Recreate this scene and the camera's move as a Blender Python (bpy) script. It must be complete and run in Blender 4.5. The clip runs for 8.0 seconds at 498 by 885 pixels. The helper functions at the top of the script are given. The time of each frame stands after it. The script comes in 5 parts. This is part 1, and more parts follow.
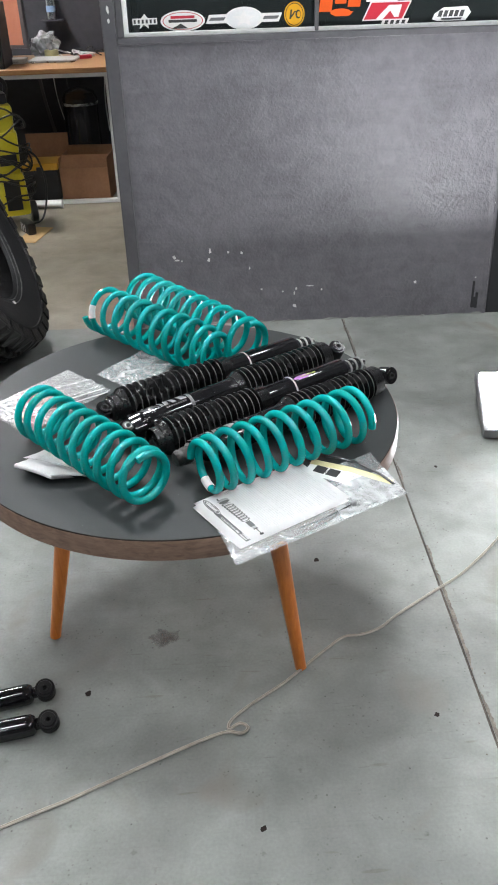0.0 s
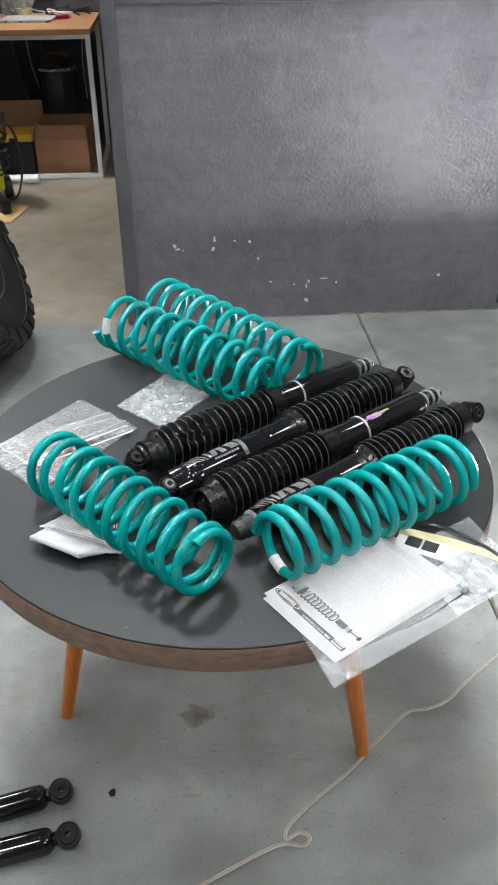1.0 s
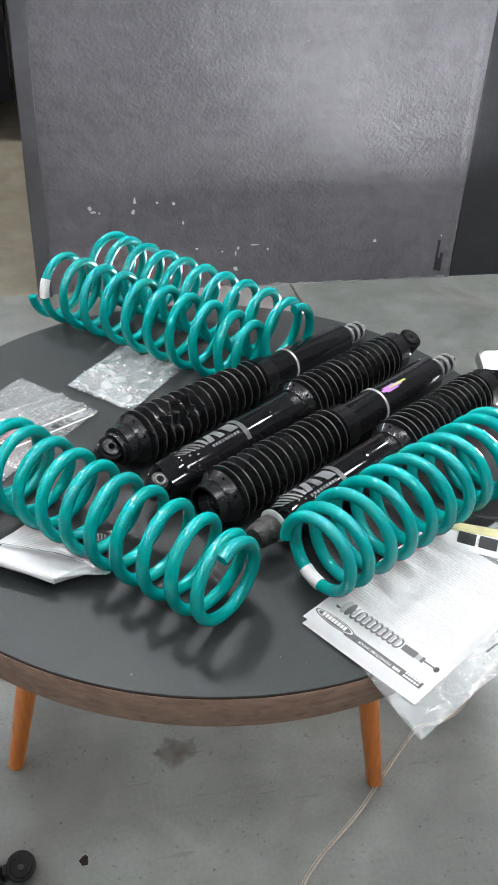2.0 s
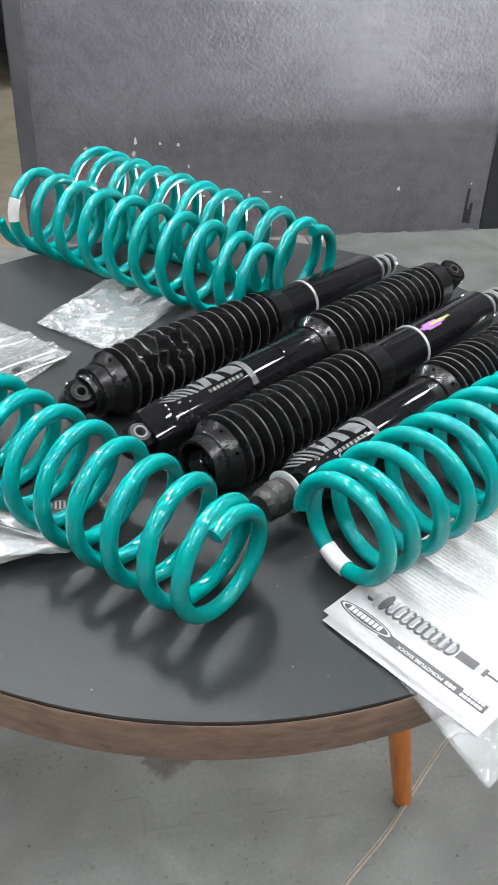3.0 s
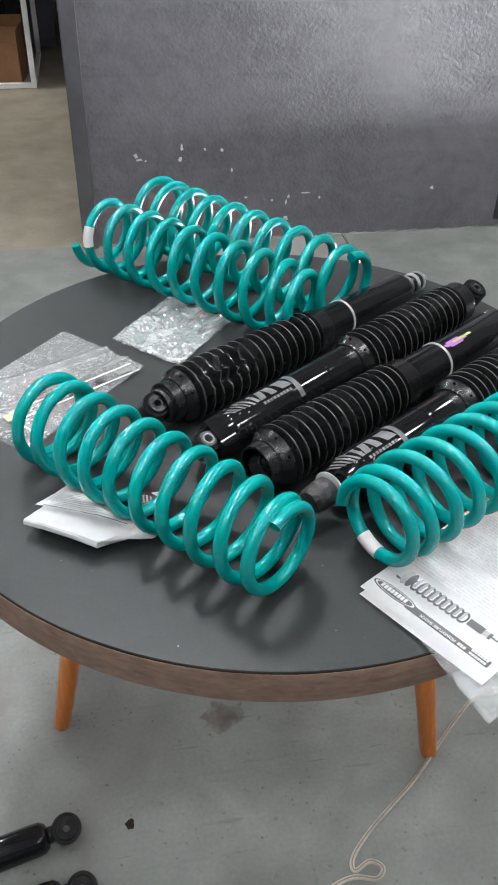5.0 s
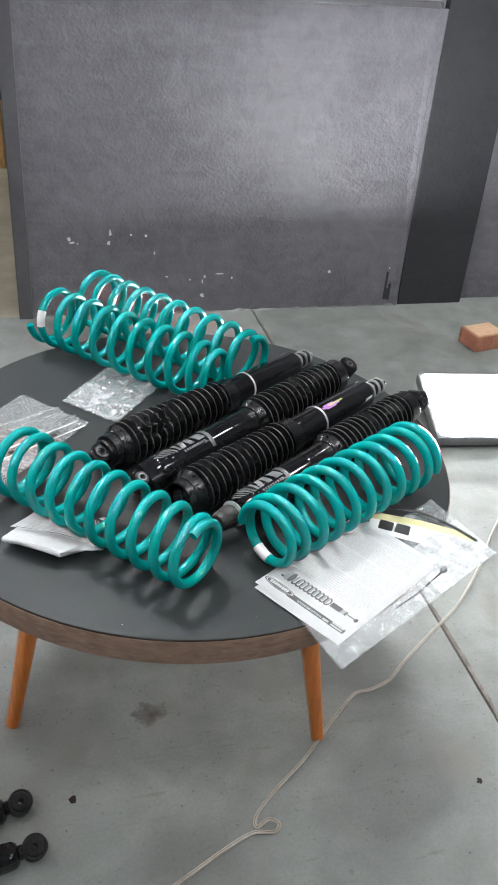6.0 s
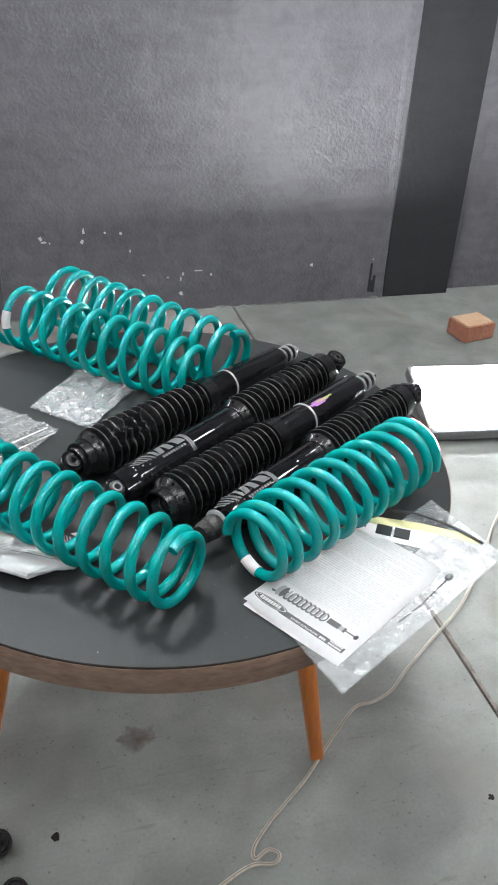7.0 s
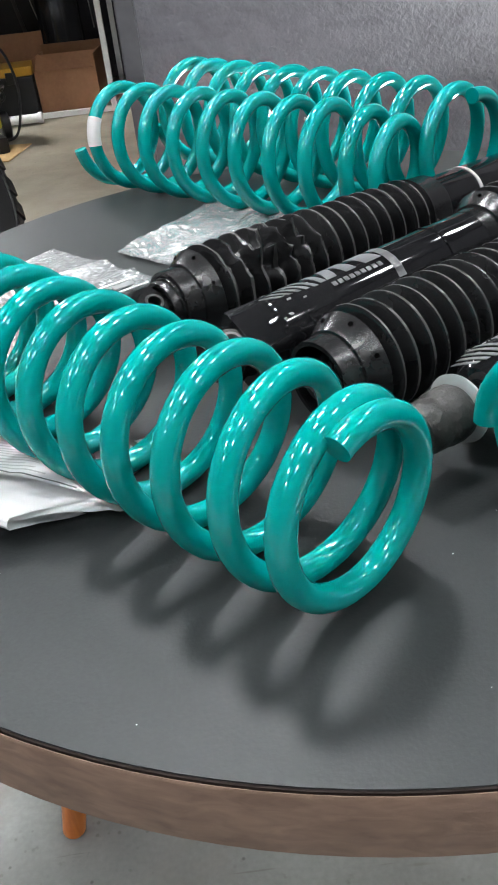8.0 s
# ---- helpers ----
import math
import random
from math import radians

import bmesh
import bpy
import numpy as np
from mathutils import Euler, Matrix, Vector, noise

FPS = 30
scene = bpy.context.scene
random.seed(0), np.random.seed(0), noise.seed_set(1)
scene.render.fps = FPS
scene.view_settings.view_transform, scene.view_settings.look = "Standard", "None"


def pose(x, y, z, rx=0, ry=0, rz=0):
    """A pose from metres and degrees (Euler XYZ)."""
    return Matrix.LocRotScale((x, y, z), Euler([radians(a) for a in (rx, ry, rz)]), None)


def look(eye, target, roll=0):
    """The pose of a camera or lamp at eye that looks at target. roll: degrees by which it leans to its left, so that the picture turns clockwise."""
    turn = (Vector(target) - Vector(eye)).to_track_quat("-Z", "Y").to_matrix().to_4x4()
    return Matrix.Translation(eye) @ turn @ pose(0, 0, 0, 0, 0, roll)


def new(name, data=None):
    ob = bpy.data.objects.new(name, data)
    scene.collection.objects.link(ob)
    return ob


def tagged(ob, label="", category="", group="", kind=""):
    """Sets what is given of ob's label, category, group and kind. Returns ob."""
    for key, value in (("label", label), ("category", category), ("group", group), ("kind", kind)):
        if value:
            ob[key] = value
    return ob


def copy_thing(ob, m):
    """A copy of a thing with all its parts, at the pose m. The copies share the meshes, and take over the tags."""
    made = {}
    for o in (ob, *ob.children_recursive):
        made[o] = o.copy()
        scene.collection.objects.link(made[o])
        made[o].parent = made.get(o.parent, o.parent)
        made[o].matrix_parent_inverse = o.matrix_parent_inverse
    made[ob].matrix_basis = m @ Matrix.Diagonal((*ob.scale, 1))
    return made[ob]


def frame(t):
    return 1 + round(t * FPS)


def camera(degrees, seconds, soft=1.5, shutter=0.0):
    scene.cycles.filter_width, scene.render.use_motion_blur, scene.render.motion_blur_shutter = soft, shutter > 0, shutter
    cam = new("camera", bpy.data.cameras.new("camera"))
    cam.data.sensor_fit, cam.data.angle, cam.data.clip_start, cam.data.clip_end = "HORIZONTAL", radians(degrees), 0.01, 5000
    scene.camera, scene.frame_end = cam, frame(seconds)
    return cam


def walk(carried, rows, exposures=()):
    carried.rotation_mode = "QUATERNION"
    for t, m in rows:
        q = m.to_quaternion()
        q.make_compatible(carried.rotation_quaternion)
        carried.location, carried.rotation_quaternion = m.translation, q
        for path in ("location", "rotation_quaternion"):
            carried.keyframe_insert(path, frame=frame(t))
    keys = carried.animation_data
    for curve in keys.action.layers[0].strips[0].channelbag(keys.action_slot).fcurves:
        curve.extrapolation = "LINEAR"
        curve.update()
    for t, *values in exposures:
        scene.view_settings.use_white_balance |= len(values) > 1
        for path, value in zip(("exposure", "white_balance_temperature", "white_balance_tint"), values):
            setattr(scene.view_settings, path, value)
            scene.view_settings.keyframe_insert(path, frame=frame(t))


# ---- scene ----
cam = camera(33.0, 8.0, 1.9)
PATH = [
    (0, (0.135, 0.232, 1.396), (0.16, 1.943, 0.36), -1.9),
    (0.5, (0.032, 0.437, 1.351), (0.126, 2.117, 0.269), -0.5),
    (1, (-0.022, 0.58, 1.357), (0.088, 2.25, 0.261), -0.4),
    (1.5, (-0.107, 0.702, 1.297), (0.142, 2.343, 0.181), 0.6),
    (1.7, (-0.157, 0.753, 1.261), (0.197, 2.375, 0.146), 2.3),
    (2.8, (-0.156, 0.949, 1.089), (0.23, 2.531, -0.073), 3.3),
    (3, (-0.111, 0.981, 1.058), (0.231, 2.564, -0.115), 2.7),
    (3.5, (-0.093, 1.054, 0.966), (0.182, 2.628, -0.236), 1.4),
    (4, (-0.099, 1.077, 0.966), (0.177, 2.643, -0.247), 1.2),
    (4.2, (-0.12, 1.064, 0.986), (0.147, 2.627, -0.233), 1.0),
    (5.3, (-0.17, 0.771, 1.244), (0.088, 2.345, 0.037), 1.0),
    (5.5, (-0.19, 0.705, 1.279), (0.125, 2.283, 0.091), 2.2),
    (6, (-0.209, 0.6, 1.342), (0.253, 2.214, 0.255), 4.8),
    (6.5, (-0.215, 0.587, 1.341), (0.277, 2.196, 0.259), 4.2),
    (7, (-0.179, 0.684, 1.288), (0.312, 2.291, 0.204), 3.4),
    (7.4, (-0.118, 0.915, 1.119), (0.174, 2.566, 0.029), -0.6),
    (7.5, (-0.106, 0.96, 1.071), (0.111, 2.626, -0.013), -2.1),
    (7.8, (-0.088, 1.082, 0.901), (0.004, 2.766, -0.173), -4.1),
    (8, (-0.071, 1.148, 0.837), (-0.075, 2.819, -0.261), -6.8),
]
walk(cam, [(t, look(eye, target, roll)) for t, eye, target, roll in PATH], ((0, 0.0), (1.7, 0.03), (3, 0.30), (4, 0.30), (5.3, 0.0), (7, 0.0), (7.5, 0.10), (8, 0.28)))

# ---------------------------------------------------------------- light
world = bpy.data.worlds.new("world")
scene.world = world
world.use_nodes = True
world.node_tree.nodes["Background"].inputs[0].default_value = (0.75, 0.85, 1.0, 1)
world.node_tree.nodes["Background"].inputs[1].default_value = 0.015


# ---------------------------------------------------------------- materials
def nodes_of(name):
    m = bpy.data.materials.new(name)
    m.use_nodes = True
    nt = m.node_tree
    return m, nt, nt.nodes["Principled BSDF"]


def mottled(name, dark, light, rough=0.5, scale=4.0, fine=60.0, bump=0.0, bump_scale=None, metal=0.0, coat=0.0, amount=1.0, spec=0.5, rough_var=0.1, spread=0.0, bump_distance=0.01):
    """Two scales of noise between two colours, with varying roughness and relief."""
    m, nt, b = nodes_of(name)
    co = nt.nodes.new("ShaderNodeTexCoord")
    big = nt.nodes.new("ShaderNodeTexNoise")
    big.inputs["Scale"].default_value, big.inputs["Detail"].default_value = scale, 6
    small = nt.nodes.new("ShaderNodeTexNoise")
    small.inputs["Scale"].default_value, small.inputs["Detail"].default_value = fine, 4
    for n in (big, small):
        nt.links.new(co.outputs["Object"], n.inputs["Vector"])
    mix = nt.nodes.new("ShaderNodeMath")
    mix.operation = "MULTIPLY_ADD"
    nt.links.new(small.outputs["Fac"], mix.inputs[0])
    mix.inputs[1].default_value = 0.45 * amount
    nt.links.new(big.outputs["Fac"], mix.inputs[2])
    ramp = nt.nodes.new("ShaderNodeValToRGB")
    ramp.color_ramp.elements[0].position, ramp.color_ramp.elements[1].position = 0.45, 0.95
    ramp.color_ramp.elements[0].color, ramp.color_ramp.elements[1].color = (*dark, 1), (*light, 1)
    nt.links.new(mix.outputs[0], ramp.inputs[0])
    colour = ramp.outputs[0]
    if spread:
        info = nt.nodes.new("ShaderNodeObjectInfo")
        hsv = nt.nodes.new("ShaderNodeHueSaturation")
        rng = nt.nodes.new("ShaderNodeMapRange")
        rng.inputs[3].default_value, rng.inputs[4].default_value = 1 - spread, 1 + spread
        nt.links.new(info.outputs["Random"], rng.inputs[0])
        nt.links.new(rng.outputs[0], hsv.inputs["Value"])
        nt.links.new(colour, hsv.inputs["Color"])
        colour = hsv.outputs[0]
    nt.links.new(colour, b.inputs["Base Color"])
    r = nt.nodes.new("ShaderNodeMapRange")
    r.inputs[3].default_value, r.inputs[4].default_value = max(rough - rough_var, 0.02), min(rough + rough_var, 1)
    nt.links.new(big.outputs["Fac"], r.inputs[0])
    nt.links.new(r.outputs[0], b.inputs["Roughness"])
    b.inputs["Metallic"].default_value = metal
    b.inputs["Specular IOR Level"].default_value = spec
    b.inputs["Coat Weight"].default_value = coat
    b.inputs["Coat Roughness"].default_value = 0.012
    if bump:
        relief = nt.nodes.new("ShaderNodeTexNoise")
        relief.inputs["Scale"].default_value, relief.inputs["Detail"].default_value = bump_scale or fine, 5
        nt.links.new(co.outputs["Object"], relief.inputs["Vector"])
        bp = nt.nodes.new("ShaderNodeBump")
        bp.inputs["Strength"].default_value, bp.inputs["Distance"].default_value = bump, bump_distance
        nt.links.new(relief.outputs["Fac"], bp.inputs["Height"])
        nt.links.new(bp.outputs[0], b.inputs["Normal"])
    return m


def plain(name, colour, rough=0.5, metal=0.0, coat=0.0):
    d = tuple(c * 0.82 for c in colour)
    return mottled(name, d, colour, rough, scale=9, fine=120, metal=metal, coat=coat, rough_var=0.06)


def glow(name, colour, strength):
    m, nt, b = nodes_of(name)
    b.inputs["Base Color"].default_value = (*colour, 1)
    b.inputs["Emission Color"].default_value = (*colour, 1)
    b.inputs["Emission Strength"].default_value = strength
    return m


def wood(name, dark, light, rough, stretch, coat=0.0):
    m, nt, b = nodes_of(name)
    co = nt.nodes.new("ShaderNodeTexCoord")
    mp = nt.nodes.new("ShaderNodeMapping")
    mp.inputs["Scale"].default_value = stretch
    n = nt.nodes.new("ShaderNodeTexNoise")
    n.inputs["Scale"].default_value, n.inputs["Detail"].default_value = 10, 8
    n.inputs["Distortion"].default_value = 0.6
    ramp = nt.nodes.new("ShaderNodeValToRGB")
    ramp.color_ramp.elements[0].position, ramp.color_ramp.elements[1].position = 0.3, 0.72
    ramp.color_ramp.elements[0].color, ramp.color_ramp.elements[1].color = (*dark, 1), (*light, 1)
    nt.links.new(co.outputs["Object"], mp.inputs["Vector"])
    nt.links.new(mp.outputs[0], n.inputs["Vector"])
    nt.links.new(n.outputs["Fac"], ramp.inputs[0])
    nt.links.new(ramp.outputs[0], b.inputs["Base Color"])
    b.inputs["Roughness"].default_value = rough
    b.inputs["Coat Weight"].default_value = coat
    b.inputs["Coat Roughness"].default_value = 0.2
    bp = nt.nodes.new("ShaderNodeBump")
    bp.inputs["Strength"].default_value, bp.inputs["Distance"].default_value = 0.15, 0.002
    nt.links.new(n.outputs["Fac"], bp.inputs["Height"])
    nt.links.new(bp.outputs[0], b.inputs["Normal"])
    return m


def film_plastic(name, clear, milky, relief, scale=13, gloss_rough=0.16):
    """Clear crumpled bag film: see-through with a thin milky haze under a sharp gloss."""
    m, nt, b = nodes_of(name)
    nt.nodes.remove(b)
    out = nt.nodes["Material Output"]
    co = nt.nodes.new("ShaderNodeTexCoord")
    n = nt.nodes.new("ShaderNodeTexNoise")
    n.inputs["Scale"].default_value, n.inputs["Detail"].default_value, n.inputs["Distortion"].default_value = scale, 3, 2.6
    nt.links.new(co.outputs["Object"], n.inputs["Vector"])
    r = nt.nodes.new("ShaderNodeMapRange")
    r.inputs[1].default_value, r.inputs[2].default_value = 0.38, 0.68
    r.inputs[3].default_value, r.inputs[4].default_value = clear, milky
    nt.links.new(n.outputs["Fac"], r.inputs[0])
    bp = nt.nodes.new("ShaderNodeBump")
    bp.inputs["Strength"].default_value, bp.inputs["Distance"].default_value = relief, 0.008
    nt.links.new(n.outputs["Fac"], bp.inputs["Height"])
    haze = nt.nodes.new("ShaderNodeBsdfDiffuse")
    haze.inputs["Color"].default_value = (0.82, 0.85, 0.86, 1)
    see = nt.nodes.new("ShaderNodeBsdfTransparent")
    body = nt.nodes.new("ShaderNodeMixShader")
    nt.links.new(r.outputs[0], body.inputs[0])
    nt.links.new(see.outputs[0], body.inputs[1])
    nt.links.new(haze.outputs[0], body.inputs[2])
    gloss = nt.nodes.new("ShaderNodeBsdfGlossy")
    gloss.inputs["Roughness"].default_value = gloss_rough
    nt.links.new(bp.outputs[0], gloss.inputs["Normal"])
    fr = nt.nodes.new("ShaderNodeFresnel")
    fr.inputs["IOR"].default_value = 1.45
    nt.links.new(bp.outputs[0], fr.inputs["Normal"])
    top = nt.nodes.new("ShaderNodeMixShader")
    nt.links.new(fr.outputs[0], top.inputs[0])
    nt.links.new(body.outputs[0], top.inputs[1])
    nt.links.new(gloss.outputs[0], top.inputs[2])
    nt.links.new(top.outputs[0], out.inputs["Surface"])
    return m


def concrete(name, dark, light, stain, rough):
    """Worn painted concrete: cloudy tone, stains, small pits and dark specks."""
    m, nt, b = nodes_of(name)
    co = nt.nodes.new("ShaderNodeTexCoord")

    def tex(scale, detail, dist=0.0):
        n = nt.nodes.new("ShaderNodeTexNoise")
        n.inputs["Scale"].default_value, n.inputs["Detail"].default_value, n.inputs["Distortion"].default_value = scale, detail, dist
        nt.links.new(co.outputs["Object"], n.inputs["Vector"])
        return n.outputs["Fac"]

    def ramp(src, lo, hi, c0, c1):
        n = nt.nodes.new("ShaderNodeValToRGB")
        n.color_ramp.elements[0].position, n.color_ramp.elements[1].position = lo, hi
        n.color_ramp.elements[0].color, n.color_ramp.elements[1].color = (*c0, 1), (*c1, 1)
        nt.links.new(src, n.inputs[0])
        return n.outputs[0]

    def mixed(kind, fac, a, c):
        n = nt.nodes.new("ShaderNodeMixRGB")
        n.blend_type = kind
        if isinstance(fac, float):
            n.inputs[0].default_value = fac
        else:
            nt.links.new(fac, n.inputs[0])
        nt.links.new(a, n.inputs[1])
        nt.links.new(c, n.inputs[2])
        return n.outputs[0]

    base = ramp(tex(1.7, 8, 0.6), 0.32, 0.72, dark, light)
    base = mixed("MULTIPLY", 0.55, base, ramp(tex(4.2, 7, 1.0), 0.34, 0.58, (0.66, 0.65, 0.63), (1.06, 1.06, 1.06)))
    turn = nt.nodes.new("ShaderNodeMapping")
    turn.inputs["Rotation"].default_value = (0, 0, 0.7)
    turn.inputs["Scale"].default_value = (2.0, 90.0, 1.0)
    nt.links.new(co.outputs["Object"], turn.inputs["Vector"])
    lines = nt.nodes.new("ShaderNodeTexNoise")
    lines.inputs["Scale"].default_value, lines.inputs["Detail"].default_value, lines.inputs["Distortion"].default_value = 1.0, 3, 0.4
    nt.links.new(turn.outputs[0], lines.inputs["Vector"])
    base = mixed("MULTIPLY", 0.18, base, ramp(lines.outputs["Fac"], 0.30, 0.40, (0.72, 0.71, 0.69), (1.0, 1.0, 1.0)))
    base = mixed("MULTIPLY", 0.5, base, ramp(tex(48, 5, 0.0), 0.26, 0.34, (0.5, 0.47, 0.43), (1.0, 1.0, 1.0)))
    base = mixed("MULTIPLY", 0.5, base, ramp(tex(14, 6, 0.3), 0.3, 0.7, (0.78, 0.78, 0.78), (1.12, 1.12, 1.12)))
    base = mixed("MULTIPLY", 0.35, base, ramp(tex(160, 3), 0.3, 0.7, (0.75, 0.75, 0.75), (1.15, 1.15, 1.15)))
    blot = nt.nodes.new("ShaderNodeValToRGB")
    blot.color_ramp.elements[0].position, blot.color_ramp.elements[1].position = 0.58, 0.72
    blot.color_ramp.elements[0].color, blot.color_ramp.elements[1].color = (0, 0, 0, 1), (0.75, 0.75, 0.75, 1)
    nt.links.new(tex(3.3, 5, 1.2), blot.inputs[0])
    tint = nt.nodes.new("ShaderNodeRGB")
    tint.outputs[0].default_value = (*stain, 1)
    base = mixed("MIX", blot.outputs[0], base, tint.outputs[0])
    speck = nt.nodes.new("ShaderNodeTexVoronoi")
    speck.inputs["Scale"].default_value = 26
    nt.links.new(co.outputs["Object"], speck.inputs["Vector"])
    base = mixed("MULTIPLY", 0.7, base, ramp(speck.outputs["Distance"], 0.035, 0.07, (0.3, 0.28, 0.26), (1, 1, 1)))
    dots = nt.nodes.new("ShaderNodeTexVoronoi")
    dots.inputs["Scale"].default_value = 75
    nt.links.new(co.outputs["Object"], dots.inputs["Vector"])
    some = ramp(tex(9, 3), 0.49, 0.60, (0, 0, 0), (0.5, 0.5, 0.5))
    base = mixed("MULTIPLY", some, base, ramp(dots.outputs["Distance"], 0.10, 0.20, (0.42, 0.38, 0.34), (1, 1, 1)))
    for angle, sx, sy, lo, dark_c in ((2.1, 11.0, 170.0, 0.27, (0.55, 0.52, 0.48)), (-0.7, 9.0, 150.0, 0.25, (0.6, 0.55, 0.5)), (1.3, 9.0, 60.0, 0.28, (0.72, 0.66, 0.58))):
        mp = nt.nodes.new("ShaderNodeMapping")
        mp.inputs["Rotation"].default_value = (0, 0, angle)
        mp.inputs["Scale"].default_value = (sx, sy, 1.0)
        nt.links.new(co.outputs["Object"], mp.inputs["Vector"])
        scuff = nt.nodes.new("ShaderNodeTexNoise")
        scuff.inputs["Scale"].default_value, scuff.inputs["Detail"].default_value = 1.0, 2
        nt.links.new(mp.outputs[0], scuff.inputs["Vector"])
        base = mixed("MULTIPLY", 0.55, base, ramp(scuff.outputs["Fac"], lo - 0.03, lo + 0.03, dark_c, (1, 1, 1)))
    nt.links.new(base, b.inputs["Base Color"])
    r = nt.nodes.new("ShaderNodeMapRange")
    r.inputs[3].default_value, r.inputs[4].default_value = rough - 0.12, rough + 0.2
    nt.links.new(tex(5, 5), r.inputs[0])
    nt.links.new(r.outputs[0], b.inputs["Roughness"])
    bp = nt.nodes.new("ShaderNodeBump")
    bp.inputs["Strength"].default_value, bp.inputs["Distance"].default_value = 0.18, 0.002
    nt.links.new(tex(70, 6), bp.inputs["Height"])
    nt.links.new(bp.outputs[0], b.inputs["Normal"])
    return m


def plaster(name, dark, light, rough, strength=1.0):
    """Trowelled plaster under dark semi-gloss paint: long strokes, lumps, dents and scuffs."""
    m, nt, b = nodes_of(name)
    co = nt.nodes.new("ShaderNodeTexCoord")

    def stretched(sx, sz, turn):
        mp = nt.nodes.new("ShaderNodeMapping")
        mp.inputs["Scale"].default_value = (sx, 1.0, sz)
        mp.inputs["Rotation"].default_value = (0, turn, 0)
        nt.links.new(co.outputs["Object"], mp.inputs["Vector"])
        return mp.outputs[0]

    def tex(scale, detail, dist, src):
        n = nt.nodes.new("ShaderNodeTexNoise")
        n.inputs["Scale"].default_value, n.inputs["Detail"].default_value, n.inputs["Distortion"].default_value = scale, detail, dist
        nt.links.new(src, n.inputs["Vector"])
        return n.outputs["Fac"]

    def spread(src, lo, hi, a, c):
        n = nt.nodes.new("ShaderNodeMapRange")
        n.inputs[1].default_value, n.inputs[2].default_value, n.inputs[3].default_value, n.inputs[4].default_value = lo, hi, a, c
        nt.links.new(src, n.inputs[0])
        return n.outputs[0]

    def sums(*terms):
        total = None
        for src, weight in terms:
            n = nt.nodes.new("ShaderNodeMath")
            n.operation = "MULTIPLY_ADD"
            nt.links.new(src, n.inputs[0])
            n.inputs[1].default_value = weight
            if total is not None:
                nt.links.new(total, n.inputs[2])
            else:
                n.inputs[2].default_value = 0.0
            total = n.outputs[0]
        return total

    plain_co = stretched(1, 1, 0)
    strokes = tex(9, 3, 1.2, stretched(0.35, 2.2, 0.12))
    sweeps = tex(5, 3, 1.2, stretched(1.3, 0.6, -0.5))
    broad = tex(1.9, 5, 0.8, plain_co)
    grain = tex(88, 2, 0.3, stretched(0.95, 1.08, 0.2))
    lumps = tex(26, 2, 0.6, stretched(0.85, 1.15, 0.2))
    blotches = tex(11, 5, 1.6, plain_co)
    tone = sums((broad, 0.42), (blotches, 0.34), (strokes, 0.2), (grain, 0.12))
    ramp = nt.nodes.new("ShaderNodeValToRGB")
    ramp.color_ramp.elements[0].position, ramp.color_ramp.elements[1].position = 0.38, 0.68
    ramp.color_ramp.elements[0].color, ramp.color_ramp.elements[1].color = (*dark, 1), (*light, 1)
    nt.links.new(tone, ramp.inputs[0])
    nt.links.new(ramp.outputs[0], b.inputs["Base Color"])
    nt.links.new(spread(sums((sweeps, 0.35), (blotches, 0.65)), 0.36, 0.62, rough - 0.07, rough + 0.11), b.inputs["Roughness"])
    b.inputs["Specular IOR Level"].default_value = 0.40
    pits = nt.nodes.new("ShaderNodeTexVoronoi")
    pits.inputs["Scale"].default_value = 34
    nt.links.new(stretched(0.8, 1.2, 0.4), pits.inputs["Vector"])
    dents = spread(pits.outputs["Distance"], 0.0, 0.22, -1.0, 0.0)
    where = spread(sweeps, 0.52, 0.64, 0.0, 1.0)
    rare = nt.nodes.new("ShaderNodeMath")
    rare.operation = "MULTIPLY"
    nt.links.new(dents, rare.inputs[0])
    nt.links.new(where, rare.inputs[1])
    bp = nt.nodes.new("ShaderNodeBump")
    bp.inputs["Distance"].default_value, bp.inputs["Strength"].default_value = 0.004 * strength, 1.0
    nt.links.new(sums((strokes, 0.22), (sweeps, 0.6), (blotches, 0.35), (lumps, 0.8), (grain, 0.8), (rare.outputs[0], 0.4)), bp.inputs["Height"])
    nt.links.new(bp.outputs[0], b.inputs["Normal"])
    return m


M_FLOOR = concrete("painted_concrete", (0.155, 0.163, 0.153), (0.255, 0.266, 0.252), (0.16, 0.145, 0.125), 0.56)
M_OFFICE = concrete("bare_concrete", (0.20, 0.175, 0.13), (0.30, 0.265, 0.205), (0.17, 0.145, 0.11), 0.4)
M_WALL = plaster("dark_grey_plaster", (0.105, 0.101, 0.112), (0.185, 0.178, 0.195), 0.36, 1.0)
M_PILLAR = plaster("blue_black_paint", (0.022, 0.023, 0.026), (0.036, 0.037, 0.041), 0.45, 0.35)
M_FRAME = mottled("grey_frame_paint", (0.066, 0.064, 0.072), (0.104, 0.101, 0.110), 0.42, scale=6, fine=40, bump=0.15, bump_scale=30)
M_WHITE = mottled("white_paint", (0.68, 0.68, 0.67), (0.82, 0.82, 0.81), 0.4, scale=8, fine=60, bump=0.1)
M_CHIP = plain("bare_white_plaster", (0.72, 0.72, 0.70), 0.8)
# for unseen walls and ceilings, kept dark so that little light bounces back
M_ROOM = mottled("unseen_wall_grey", (0.035, 0.035, 0.038), (0.06, 0.06, 0.063), 0.7, scale=2, fine=30)
M_CEIL = mottled("unseen_ceiling_grey", (0.055, 0.055, 0.056), (0.085, 0.085, 0.086), 0.7, scale=2, fine=30)
